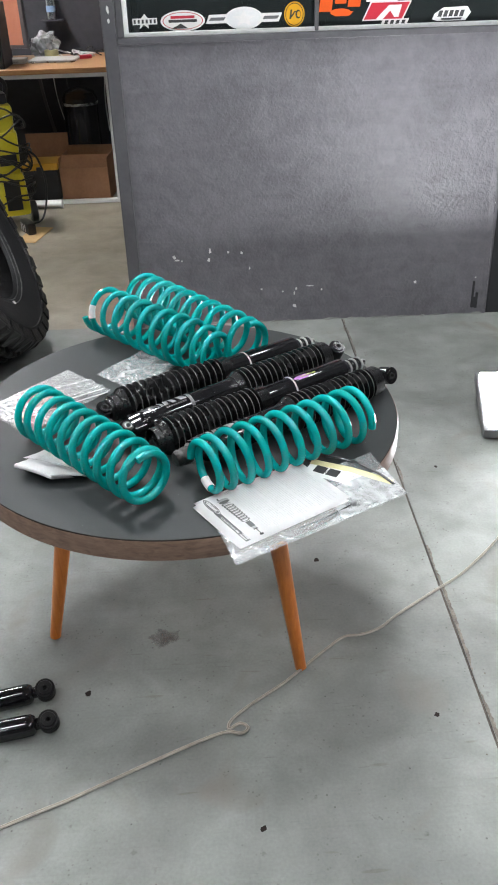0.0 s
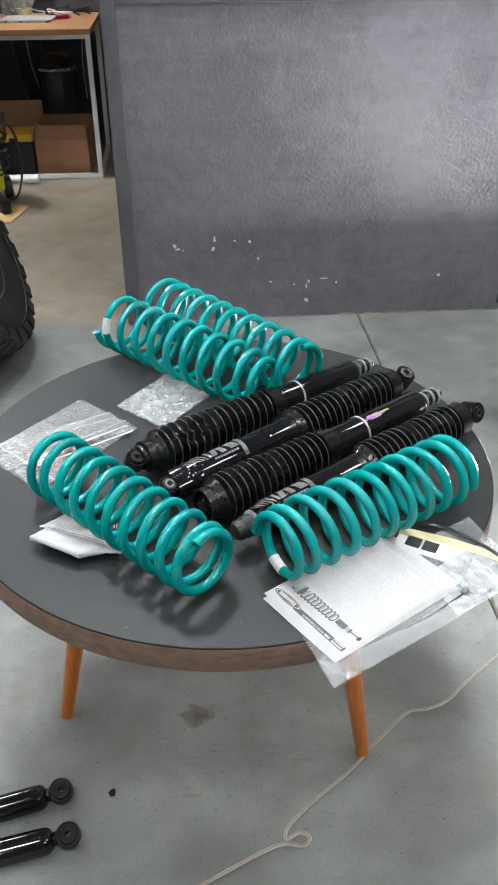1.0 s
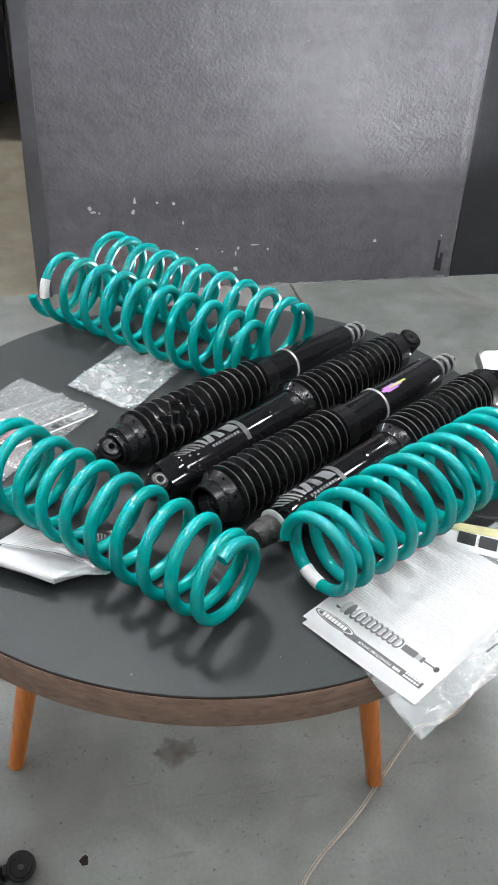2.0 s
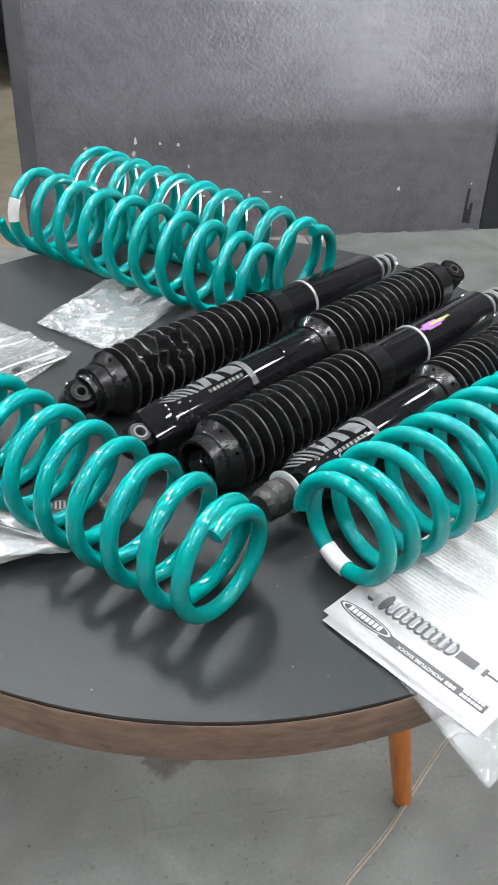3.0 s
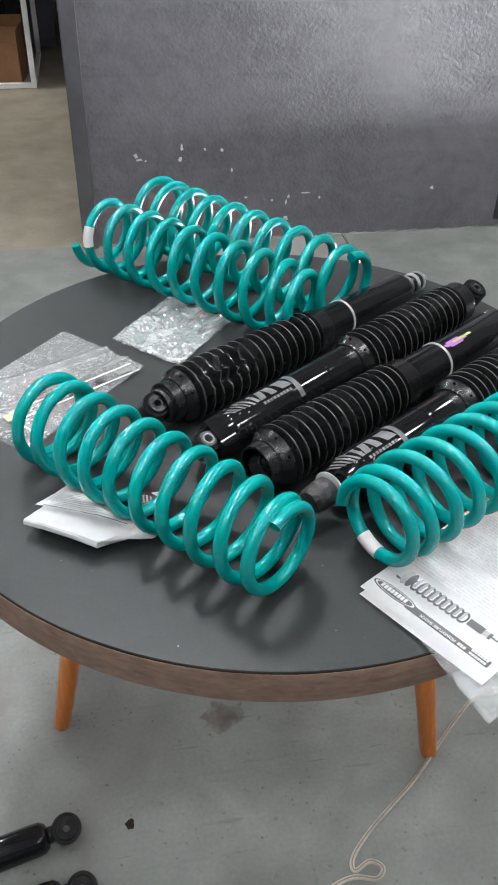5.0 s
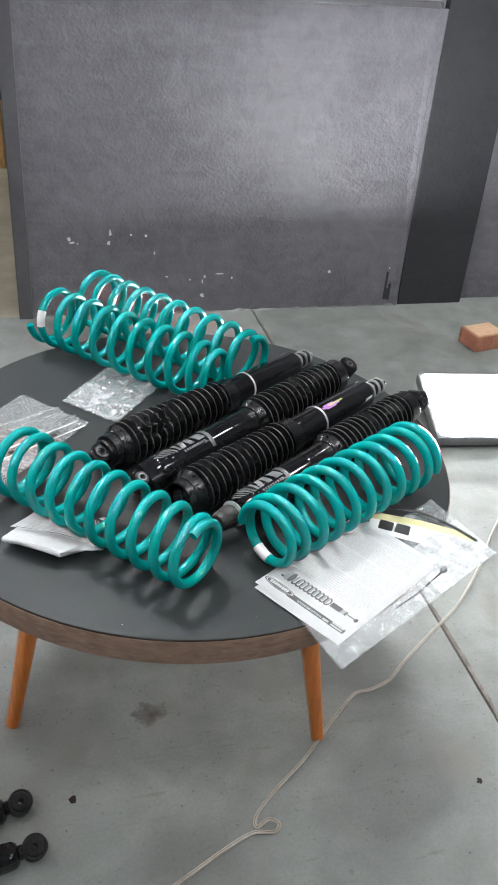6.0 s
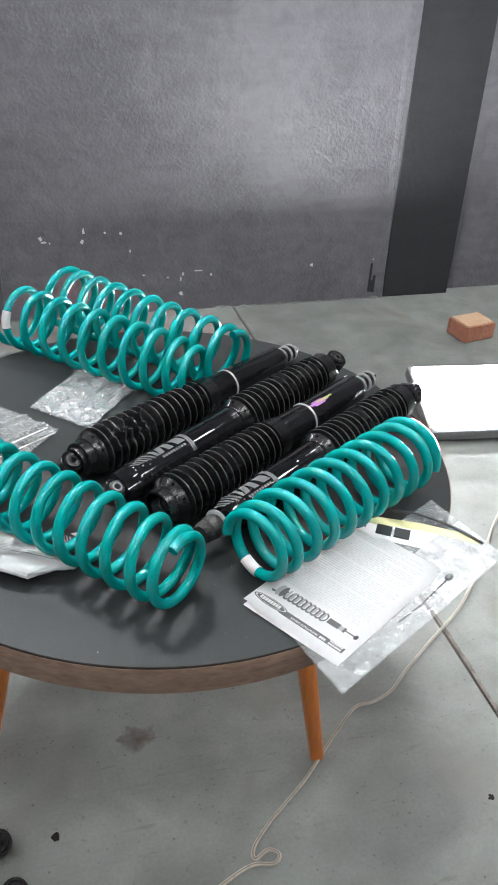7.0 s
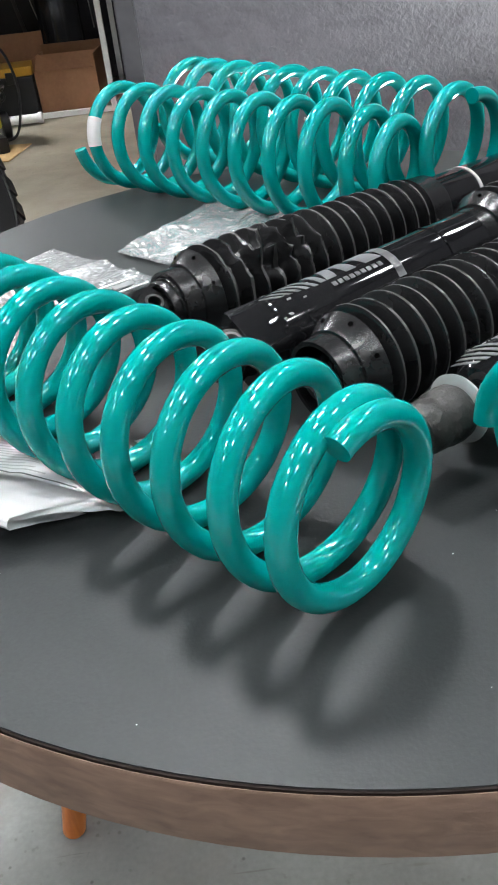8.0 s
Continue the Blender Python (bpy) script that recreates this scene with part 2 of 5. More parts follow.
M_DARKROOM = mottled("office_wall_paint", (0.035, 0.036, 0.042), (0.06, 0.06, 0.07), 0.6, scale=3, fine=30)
M_TEAL = mottled("teal_powder_coat", (0.0, 0.250, 0.236), (0.0, 0.312, 0.298), 0.55, scale=14, fine=260, coat=1.0, rough_var=0.05, spec=0.0)
M_TEAL.node_tree.nodes["Principled BSDF"].inputs["Coat IOR"].default_value = 1.5
M_TEAL.node_tree.nodes["Principled BSDF"].inputs["Coat Roughness"].default_value = 0.07
M_LAM = mottled("dark_grey_laminate", (0.0180, 0.0205, 0.0208), (0.0285, 0.0318, 0.0322), 0.46, scale=5, fine=420, bump=0.07, bump_scale=500, bump_distance=0.002, rough_var=0.08, spec=0.22)
M_EDGE = wood("brown_edge_band", (0.112, 0.068, 0.048), (0.196, 0.124, 0.090), 0.55, (5, 5, 16))
M_LINE = plain("dark_seam", (0.02, 0.014, 0.012), 0.7)
M_LINE.node_tree.nodes["Principled BSDF"].inputs["Specular IOR Level"].default_value = 0.1
M_HOLE_SHADE = plain("hole_shade", (0.0015, 0.0015, 0.0015), 0.9)
M_HOLE_SHADE.node_tree.nodes["Principled BSDF"].inputs["Specular IOR Level"].default_value = 0.0
M_LEG = wood("orange_varnished_wood", (0.50, 0.135, 0.018), (0.65, 0.205, 0.032), 0.33, (14, 14, 1.6), 0.3)
M_RUB = mottled("black_rubber", (0.0045, 0.0045, 0.005), (0.012, 0.012, 0.0125), 0.25, spec=0.44, scale=20, fine=180, bump=0.1, bump_scale=240, bump_distance=0.002)
M_PALE_RUB = mottled("paler_rubber", (0.008, 0.008, 0.0085), (0.070, 0.069, 0.067), 0.30, scale=34, fine=240)
M_GLOSS = mottled("black_gloss_paint", (0.006, 0.006, 0.007), (0.011, 0.011, 0.012), 0.07, scale=18, fine=200, rough_var=0.03)
M_TYRE = mottled("tyre_rubber", (0.008, 0.008, 0.009), (0.019, 0.019, 0.020), 0.6, spec=0.35, scale=7, fine=70, bump=0.2, bump_scale=90)
M_OLD = mottled("aged_black_rubber", (0.004, 0.004, 0.0042), (0.013, 0.012, 0.012), 0.5, spec=0.14, scale=40, fine=200, bump=0.3, bump_scale=120)
M_LUG = mottled("dusty_tread_rubber", (0.006, 0.006, 0.0065), (0.021, 0.0205, 0.020), 0.42, spec=0.4, scale=16, fine=90, bump=0.3, bump_scale=70)
M_STEEL = mottled("zinc_steel", (0.26, 0.26, 0.26), (0.46, 0.46, 0.45), 0.28, scale=30, fine=200, metal=1.0)
M_ZINC = mottled("bright_zinc", (0.45, 0.45, 0.45), (0.65, 0.65, 0.64), 0.3, metal=0.4)
M_DULL = mottled("scuffed_grey_rubber", (0.009, 0.0085, 0.008), (0.036, 0.033, 0.030), 0.55, scale=40, fine=220, bump=0.3, bump_scale=180)
M_SILVER = plain("silver_print", (0.17, 0.17, 0.178), 0.35, 0.2)
M_SHADE = plain("dim_silver_print", (0.13, 0.13, 0.135), 0.4, 0.2)
M_PURPLE = plain("purple_label", (0.36, 0.14, 0.42), 0.5)
M_LIME = plain("lime_label", (0.42, 0.44, 0.10), 0.5)
M_PAPER = mottled("white_paper", (0.76, 0.76, 0.765), (0.84, 0.84, 0.845), 0.65, scale=12, fine=120)
M_INK = plain("black_ink", (0.03, 0.03, 0.032), 0.6)
M_GREY = plain("grey_ink", (0.40, 0.40, 0.41), 0.6)
M_PALE = plain("pale_print", (0.74, 0.74, 0.74), 0.6)
M_PRINT = plain("grey_print", (0.58, 0.58, 0.585), 0.6)
M_TINT = plain("dark_grey_print", (0.085, 0.085, 0.087), 0.6)
M_TEXT = plain("small_print", (0.70, 0.70, 0.705), 0.6)
M_CREAM = plain("cream_label", (0.70, 0.66, 0.36), 0.5)
M_STICK = plain("sticker_white", (0.78, 0.76, 0.75), 0.5)
M_FILM = film_plastic("clear_film", 0.09, 0.15, 0.09, 7, 0.30)
M_FILM2 = film_plastic("crumpled_film", 0.14, 0.40, 0.8, 24, 0.24)
M_FILM3 = film_plastic("hazy_film", 0.10, 0.26, 0.5)
M_SACK = film_plastic("milky_film", 0.35, 0.62, 0.4)
M_CABLE = mottled("beige_cable", (0.33, 0.285, 0.24), (0.49, 0.44, 0.38), 0.5, scale=20, fine=80)
M_DIM = plain("cable_groove", (0.26, 0.22, 0.18), 0.6)
M_BRICK = mottled("fired_clay", (0.33, 0.12, 0.075), (0.48, 0.22, 0.14), 0.85, scale=14, fine=90, bump=0.5)
M_BRICKT = mottled("sandy_clay_face", (0.50, 0.31, 0.19), (0.62, 0.42, 0.27), 0.85, scale=16, fine=90, bump=0.4)
M_ALU = mottled("lamp_housing", (0.16, 0.165, 0.17), (0.25, 0.25, 0.255), 0.45, scale=12, fine=90, metal=0.3)
M_LED = glow("led_face", (0.95, 0.975, 1.0), 250.0)
M_PANEL = glow("ceiling_led", (0.95, 0.975, 1.0), 174.0)
M_PANEL2 = glow("ceiling_led_dimmer", (0.95, 0.975, 1.0), 58.0)
M_OFFICE_FILL = glow("office_fill_led", (0.97, 0.98, 1.0), 155.0)
M_DESK = wood("desk_board", (0.34, 0.17, 0.075), (0.47, 0.26, 0.12), 0.45, (2, 14, 14))
M_CARD = mottled("brown_cardboard", (0.26, 0.125, 0.062), (0.36, 0.185, 0.095), 0.8, scale=7, fine=60)
M_CARD2 = mottled("light_cardboard", (0.46, 0.29, 0.12), (0.56, 0.37, 0.17), 0.8, scale=7, fine=60)
M_YEL = mottled("yellow_plastic", (0.55, 0.45, 0.02), (0.68, 0.57, 0.035), 0.35, scale=9, fine=90)
M_AMBER = plain("amber_plastic", (0.62, 0.33, 0.03), 0.4)
M_BLACK = plain("black_plastic", (0.014, 0.014, 0.015), 0.4)
M_SCREEN = mottled("salmon_screen", (0.42, 0.17, 0.10), (0.52, 0.22, 0.14), 0.3, scale=4, fine=20)
M_GLASS, _nt, _b = nodes_of("window_glass")
_b.inputs["Base Color"].default_value = (0.02, 0.025, 0.025, 1)
_b.inputs["Roughness"].default_value = 0.05
_b.inputs["Alpha"].default_value = 0.6
M_RED = plain("red_vinyl", (0.50, 0.02, 0.04), 0.4)
M_ORANGE = plain("orange_vinyl", (0.75, 0.10, 0.01), 0.4)
M_GOLD = plain("amber_vinyl", (0.72, 0.36, 0.01), 0.4)
M_TWIG = wood("light_wood_post", (0.40, 0.22, 0.07), (0.55, 0.34, 0.13), 0.5, (12, 12, 2))
M_STAIN = mottled("rust_stain", (0.150, 0.120, 0.103), (0.205, 0.178, 0.160), 0.6, scale=45, fine=120)
_nt = M_STAIN.node_tree
_co, _len, _nz, _sum, _rng = [_nt.nodes.new("ShaderNode" + n) for n in ("TexCoord", "VectorMath", "TexNoise", "Math", "MapRange")]
_len.operation = "DISTANCE"
_len.inputs[1].default_value = (0.5, 0.5, 0)
_flat = _nt.nodes.new("ShaderNodeVectorMath")
_flat.operation = "MULTIPLY"
_flat.inputs[1].default_value = (1, 1, 0)
_nz.inputs["Scale"].default_value, _nz.inputs["Detail"].default_value = 40.0, 6
_sum.operation = "MULTIPLY_ADD"
_sum.inputs[1].default_value = 0.6
_rng.inputs[1].default_value, _rng.inputs[2].default_value, _rng.inputs[3].default_value, _rng.inputs[4].default_value = 0.30, 0.60, 0.55, 0.0
_nt.links.new(_co.outputs["Generated"], _flat.inputs[0])
_nt.links.new(_flat.outputs[0], _len.inputs[0])
_nt.links.new(_co.outputs["Object"], _nz.inputs["Vector"])
_nt.links.new(_nz.outputs["Fac"], _sum.inputs[0])
_nt.links.new(_len.outputs["Value"], _sum.inputs[2])
_nt.links.new(_sum.outputs[0], _rng.inputs[0])
_nt.links.new(_rng.outputs[0], _nt.nodes["Principled BSDF"].inputs["Alpha"])
M_GREEN = plain("green_strap", (0.02, 0.24, 0.14), 0.45)


# ---------------------------------------------------------------- builders
def finish(bm, name, mat, smooth=False):
    bmesh.ops.recalc_face_normals(bm, faces=bm.faces)
    me = bpy.data.meshes.new(name)
    bm.to_mesh(me)
    bm.free()
    if smooth:
        me.shade_smooth()
        me.set_sharp_from_angle(angle=radians(38))
    me.materials.append(mat)
    return me


PLACE = Matrix()      # where the space that is being built stands


def part(name, bm, mat, parent=None, label="", smooth=False, at=None):
    """Links a bmesh as one mesh object under a thing or a part."""
    ob = new(name, finish(bm, name, mat, smooth))
    if at is not None:
        ob.matrix_basis = at
    if parent is not None:
        ob.parent = parent
    else:
        ob.matrix_basis = PLACE @ ob.matrix_basis
    if label:
        ob["label"] = label
    return ob


def thing(name, label, category, m=None, group="", kind=""):
    ob = new(name)
    ob.empty_display_size = 0.05
    ob.matrix_basis = PLACE @ (m if m is not None else Matrix())
    return tagged(ob, label, category, group, kind)


def box(bm, x0, y0, z0, x1, y1, z1, bevel=0.0, m=None):
    made = bmesh.ops.create_cube(bm, size=1.0)["verts"]
    bmesh.ops.transform(bm, verts=made, matrix=Matrix.Translation(((x0 + x1) / 2, (y0 + y1) / 2, (z0 + z1) / 2)) @ Matrix.Diagonal((x1 - x0, y1 - y0, z1 - z0, 1)))
    if bevel:
        edges = list({e for v in made for e in v.link_edges})
        made = list({v for f in bmesh.ops.bevel(bm, geom=edges, offset=bevel, segments=2, affect="EDGES", profile=0.6)["faces"] for v in f.verts} | {v for v in made if v.is_valid})
    if m is not None:
        bmesh.ops.transform(bm, verts=[v for v in made if v.is_valid], matrix=m)
    return bm


def boxed(*a, **k):
    return box(bmesh.new(), *a, **k)


def lathe(profile, segs=32, axis="x", bm=None, closed=False):
    """Revolves (along, radius) pairs round an axis."""
    bm = bm or bmesh.new()
    rings = []
    for s, r in profile:
        ring = []
        for i in range(segs):
            a = 2 * math.pi * i / segs
            c, d = r * math.cos(a), r * math.sin(a)
            ring.append(bm.verts.new((s, c, d) if axis == "x" else (c, s, d) if axis == "y" else (c, d, s)))
        rings.append(ring)
    pairs = list(zip(rings, rings[1:])) + ([(rings[-1], rings[0])] if closed else [])
    for p, q in pairs:
        for i in range(segs):
            j = (i + 1) % segs
            bm.faces.new((p[i], p[j], q[j], q[i]))
    if not closed:
        for ring in (rings[0], rings[-1]):
            if profile[0 if ring is rings[0] else -1][1] > 1e-5:
                bm.faces.new(ring)
    return bm


def tube(points, radius, sides=10, bm=None, flat=1.0):
    """A round wire along points, with capped ends."""
    bm = bm or bmesh.new()
    pts = [Vector(p) for p in points]
    rings, side = [], None
    for i, p in enumerate(pts):
        t = (pts[min(i + 1, len(pts) - 1)] - pts[max(i - 1, 0)]).normalized()
        if side is None:
            side = t.cross(Vector((0, 0, 1)))
            if side.length < 1e-3:
                side = t.cross(Vector((0, 1, 0)))
        side = (side - t * side.dot(t)).normalized()
        up = side.cross(t)
        r = radius(i / (len(pts) - 1)) if callable(radius) else radius
        rings.append([bm.verts.new(p + side * r * math.cos(2 * math.pi * k / sides) + up * r * flat * math.sin(2 * math.pi * k / sides)) for k in range(sides)])
    for a, b in zip(rings, rings[1:]):
        for k in range(sides):
            n = (k + 1) % sides
            bm.faces.new((a[k], a[n], b[n], b[k]))
    bm.faces.new(rings[0])
    bm.faces.new(rings[-1])
    return bm


def spline(ctrl, steps=8):
    """Catmull-Rom through control points."""
    c = [Vector(p) for p in ctrl]
    c = [2 * c[0] - c[1]] + c + [2 * c[-1] - c[-2]]
    out = []
    for i in range(1, len(c) - 2):
        for k in range(steps):
            t = k / steps
            out.append(0.5 * (2 * c[i] + (c[i + 1] - c[i - 1]) * t + (2 * c[i - 1] - 5 * c[i] + 4 * c[i + 1] - c[i + 2]) * t * t + (3 * c[i] - c[i - 1] - 3 * c[i + 1] + c[i + 2]) * t ** 3))
    out.append(c[-2])
    return out


def slab(outline, z0, z1, bm=None, bevel=0.0):
    """An upright prism over a plan outline."""
    bm = bm or bmesh.new()
    low = [bm.verts.new((x, y, z0)) for x, y in outline]
    top = [bm.verts.new((x, y, z1)) for x, y in outline]
    bm.faces.new(low[::-1])
    cap = bm.faces.new(top)
    for i in range(len(low)):
        j = (i + 1) % len(low)
        bm.faces.new((low[i], low[j], top[j], top[i]))
    if bevel:
        bmesh.ops.bevel(bm, geom=list(cap.edges), offset=bevel, segments=2, affect="EDGES")
    return bm


# ---------------------------------------------------------------- the hall
ZT = 0.546            # table top
TX, TY, TR = 0.020, 1.781, 0.4470
WY = 3.511            # face of the low wall

bm = bmesh.new()
box(bm, -7, -6.5, -0.12, 0.6315, WY + 0.02, 0)
floor = part("floor", bm, M_FLOOR, at=Matrix.Translation((0.622, 1.6, 0)) @ Matrix.Rotation(0.0165, 4, "Z") @ Matrix.Translation((-0.6345, -1.6, 0)))
box_bm = boxed(0.6375, -6.5, -0.12, 7, 8.45, 0)
part("floor_slab", box_bm, M_FLOOR, floor)
part("floor_joint", boxed(0.6315, -6.5, -0.12, 0.6375, WY + 0.02, -0.0022), mottled("joint_fill", (0.018, 0.014, 0.012), (0.085, 0.07, 0.058), 0.9, scale=12, fine=160, bump=0.3), floor, "dark dirt-filled joint")
tagged(floor, "grey painted concrete floor with stains and a cut joint", "floor", kind="structure")
tagged(part("floor_office", boxed(-7, WY - 0.15, -0.10, 0.60, 8.45, -0.003), M_OFFICE), "bare beige-brown concrete floor of the office", "floor", kind="structure")

# ragged brown dirt along the joint
M_DIRT = mottled("joint_dirt", (0.075, 0.062, 0.052), (0.215, 0.19, 0.168), 0.9, scale=40, fine=220, bump=0.4)
rnd = random.Random(5)
for side, edge in ((-1, 0.6315), (1, 0.6375)):
    bm = bmesh.new()
    prev = None
    for k in range(700):
        y = -0.4 + (WY + 0.4) * k / 699
        wide = 0.016 * (noise.noise(Vector((y * 2.6, 2 + side, 0))) + 0.5 * noise.noise(Vector((y * 11, side, 7)))) + 0.0016 * rnd.uniform(-1, 1) - (0.002 if side < 0 else -0.003)
        if wide < 0.0008:
            prev = None
            continue
        now = (bm.verts.new((edge, y, 0.0006)), bm.verts.new((edge + side * wide, y, 0.0006)))
        if prev:
            bm.faces.new((prev[0], prev[1], now[1], now[0]))
        prev = now
    part("joint_dirt", bm, M_DIRT, floor, "brown dirt crumbled along the joint")
bm = bmesh.new()
for k in range(130):
    y = rnd.uniform(0.6, 3.3)
    x, r = 0.6345 + rnd.gauss(0.012, 0.03), rnd.uniform(0.0008, 0.0028)
    ring = [bm.verts.new((x + r * rnd.uniform(0.6, 1.2) * math.cos(a), y + r * rnd.uniform(0.6, 1.2) * math.sin(a), 0.0008)) for a in (0, 1.1, 2.3, 3.3, 4.4, 5.4)]
    tip = bm.verts.new((x, y, 0.0008 + r * 0.6))
    for i in range(6):
        bm.faces.new((ring[i], ring[(i + 1) % 6], tip))
part("grit", bm, M_DIRT, floor, "scattered brown grit")["kind"] = "stuff"

# small marks on the floor
def blot(x, y, r, mat, seed):
    pts = []
    for k in range(40):
        a = 2 * math.pi * k / 40
        q = r * (0.85 + 0.45 * noise.noise(Vector((math.cos(a) * 1.3, math.sin(a) * 1.3, seed * 3.7))) + 0.2 * noise.noise(Vector((math.cos(a) * 5, math.sin(a) * 5, seed * 3.7))))
        pts.append((x + q * math.cos(a), y + q * math.sin(a)))
    return slab([(px + 0.0125, py) for px, py in pts], 0.0005, 0.0008)

for i, (x, y, r, mat) in enumerate(((-0.212, 1.53, 0.008, M_LINE), (0.145, 1.185, 0.007, M_LINE), (-0.055, 1.69, 0.055, M_STAIN), (0.02, 1.05, 0.006, M_LINE), (0.52, 1.42, 0.006, M_LINE), (0.33, 1.94, 0.008, M_LINE), (0.74, 2.35, 0.006, M_LINE), (-0.03, 2.0, 0.006, M_LINE))):
    part("floor_stain", blot(x, y, r, mat, i), mat, floor, "dark dried spot" if mat is M_LINE else "rusty brown stain")

UPRIGHT = Matrix.Rotation(radians(90), 4, "X")


def upright(outline, y0, y1):
    """A prism over an outline of (x, z) pairs, from y0 back to y1."""
    bm = slab(outline, -y1, -y0)
    bmesh.ops.transform(bm, verts=bm.verts, matrix=UPRIGHT)
    return bm


WALL_H = 1.072
wall = part("wall_north", upright(((-0.2325, 0), (1.1945, 0), (1.1645, WALL_H), (-0.2325, WALL_H)), WY, WY + 0.15), M_WALL)
tagged(wall, "low dark grey plastered wall with glossy scuffed paint", "wall", kind="structure")
part("bevel_strip", upright(((1.1947, 0), (1.1966, 0), (1.1966, WALL_H), (1.1647, WALL_H)), WY + 0.008, WY + 0.15), M_WALL, wall)

bm = bmesh.new()
rnd = random.Random(31)
rings = []
for k in range(61):
    z = WALL_H * k / 60
    x = 1.1945 - 0.030 * k / 60
    h, w = 0.0030 + 0.0016 * noise.noise(Vector((z * 22, 1, 0))), 0.010 + 0.004 * noise.noise(Vector((z * 9, 5, 0)))
    rings.append([bm.verts.new((x - 0.004 - w * 2, WY - 0.0002, z)), bm.verts.new((x - 0.006 - w, WY - h, z)), bm.verts.new((x - 0.003 + rnd.uniform(-0.001, 0.001), WY - h * 1.3, z)), bm.verts.new((x - 0.0004, WY - 0.0002, z))])
for p, q in zip(rings, rings[1:]):
    for i in range(3):
        bm.faces.new((p[i], p[i + 1], q[i + 1], q[i]))
part("corner_ridge", bm, M_WALL, wall, "raised plaster ridge along the wall's end", True)

# flaked paint
def chip(x, z, w, h, seed):
    rnd = random.Random(seed)
    bm = bmesh.new()
    x, z = x - 0.023, z - 0.005
    pts = []
    for k in range(9):
        a = 2 * math.pi * k / 9
        pts.append((x + w * rnd.uniform(0.45, 1.1) * math.cos(a), z + h * rnd.uniform(0.45, 1.1) * math.sin(a)))
    f = [bm.verts.new((p[0], WY - 0.0015, p[1])) for p in pts]
    g = [bm.verts.new((p[0], WY + 0.002, p[1])) for p in pts]
    bm.faces.new(f)
    for k in range(9):
        bm.faces.new((f[k], f[(k + 1) % 9], g[(k + 1) % 9], g[k]))
    return bm

for i, (x, z, w, h) in enumerate(((-0.069, 0.297, 0.008, 0.010), (-0.058, 0.284, 0.012, 0.005), (-0.04, 0.28, 0.004, 0.005), (0.075, 0.318, 0.007, 0.013), (0.069, 0.283, 0.007, 0.013), (0.147, 0.311, 0.006, 0.006), (0.2, 0.306, 0.006, 0.006), (0.232, 0.242, 0.005, 0.007), (0.279, 0.149, 0.006, 0.005), (0.422, 0.147, 0.007, 0.008), (0.413, 0.128, 0.004, 0.010), (0.415, 0.072, 0.009, 0.010), (0.525, 0.138, 0.004, 0.009), (0.478, 0.156, 0.018, 0.003), (0.366, 0.136, 0.004, 0.004), (0.912, 0.155, 0.008, 0.008), (0.30, 0.06, 0.003, 0.02), (0.72, 0.045, 0.02, 0.004), (0.80, 0.095, 0.03, 0.003), (1.2130, 0.035, 0.003, 0.012), (1.2115, 0.085, 0.003, 0.008), (1.2100, 0.19, 0.002, 0.009), (1.2060, 0.33, 0.002, 0.007), (1.2020, 0.47, 0.003, 0.006), (1.160, 0.165, 0.003, 0.003))):
    part("paint_chip", chip(x, z, w, h, 40 + i), M_WALL if 15 < i < 19 else M_CHIP, wall, "" if 15 < i < 19 else "flaked white spot")
bm = bmesh.new()
for x, z, w, h in ((1.133, 0.095, 0.005, 0.05), (1.140, 0.052, 0.012, 0.024), (1.150, 0.06, 0.006, 0.035)):
    box(bm, x - w, WY - 0.0025, z - h, x + w, WY + 0.01, z + h, 0.003)
part("wall_slot", bm, M_PILLAR, wall, "dark chipped slot")

rnd = random.Random(21)
bm = bmesh.new()
xs = np.linspace(-0.23, 1.19, 72)
low = [bm.verts.new((x, WY - 0.003 - 0.009 * rnd.random() ** 2, 0.0008)) for x in xs]
top = [bm.verts.new((x, WY - 0.0015, 0.002 + 0.008 * rnd.random() ** 2)) for x in xs]
for i in range(71):
    bm.faces.new((low[i], low[i + 1], top[i + 1], top[i]))
part("mortar_edge", bm, M_FLOOR, wall, "ragged pale mortar along the floor")
pillar = part("wall_pillar", boxed(1.197, WY + 0.004, 0, 1.476, 3.95, 2.40, 0.004), M_PILLAR)
tagged(pillar, "blue-black painted pillar beside the grey wall", "pillar", kind="structure")
tagged(part("wall_north_east", boxed(1.4765, WY + 0.05, 0, 7.0, WY + 0.25, 2.40), M_WALL), "dark grey plastered wall beyond the pillar", "wall", kind="structure")
tagged(part("wall_lintel", boxed(-2.4, WY, 2.3, 1.1965, WY + 0.15, 2.40), M_WALL), "dark grey wall above the window and opening", "wall", kind="structure")
tagged(part("wall_north_west", boxed(-7.0, WY, 0, -2.4, WY + 0.15, 2.40), M_WALL), "dark grey wall beside the office opening", "wall", kind="structure")
post = part("door_post", boxed(-0.281, WY - 0.02, 0, -0.233, WY + 0.12, 2.299, 0.004), M_FRAME)
tagged(post, "grey painted steel post at the office opening", "post", kind="structure")
for i, (z, h) in enumerate(((1.19, 0.014), (1.155, 0.008), (1.24, 0.018))):
    bm = chip(-0.232, z, 0.006, h, 90 + i)
    bmesh.ops.translate(bm, verts=bm.verts, vec=(0, -0.02, 0))
    part("paint_chip", bm, M_CHIP, post, "flaked white spot")

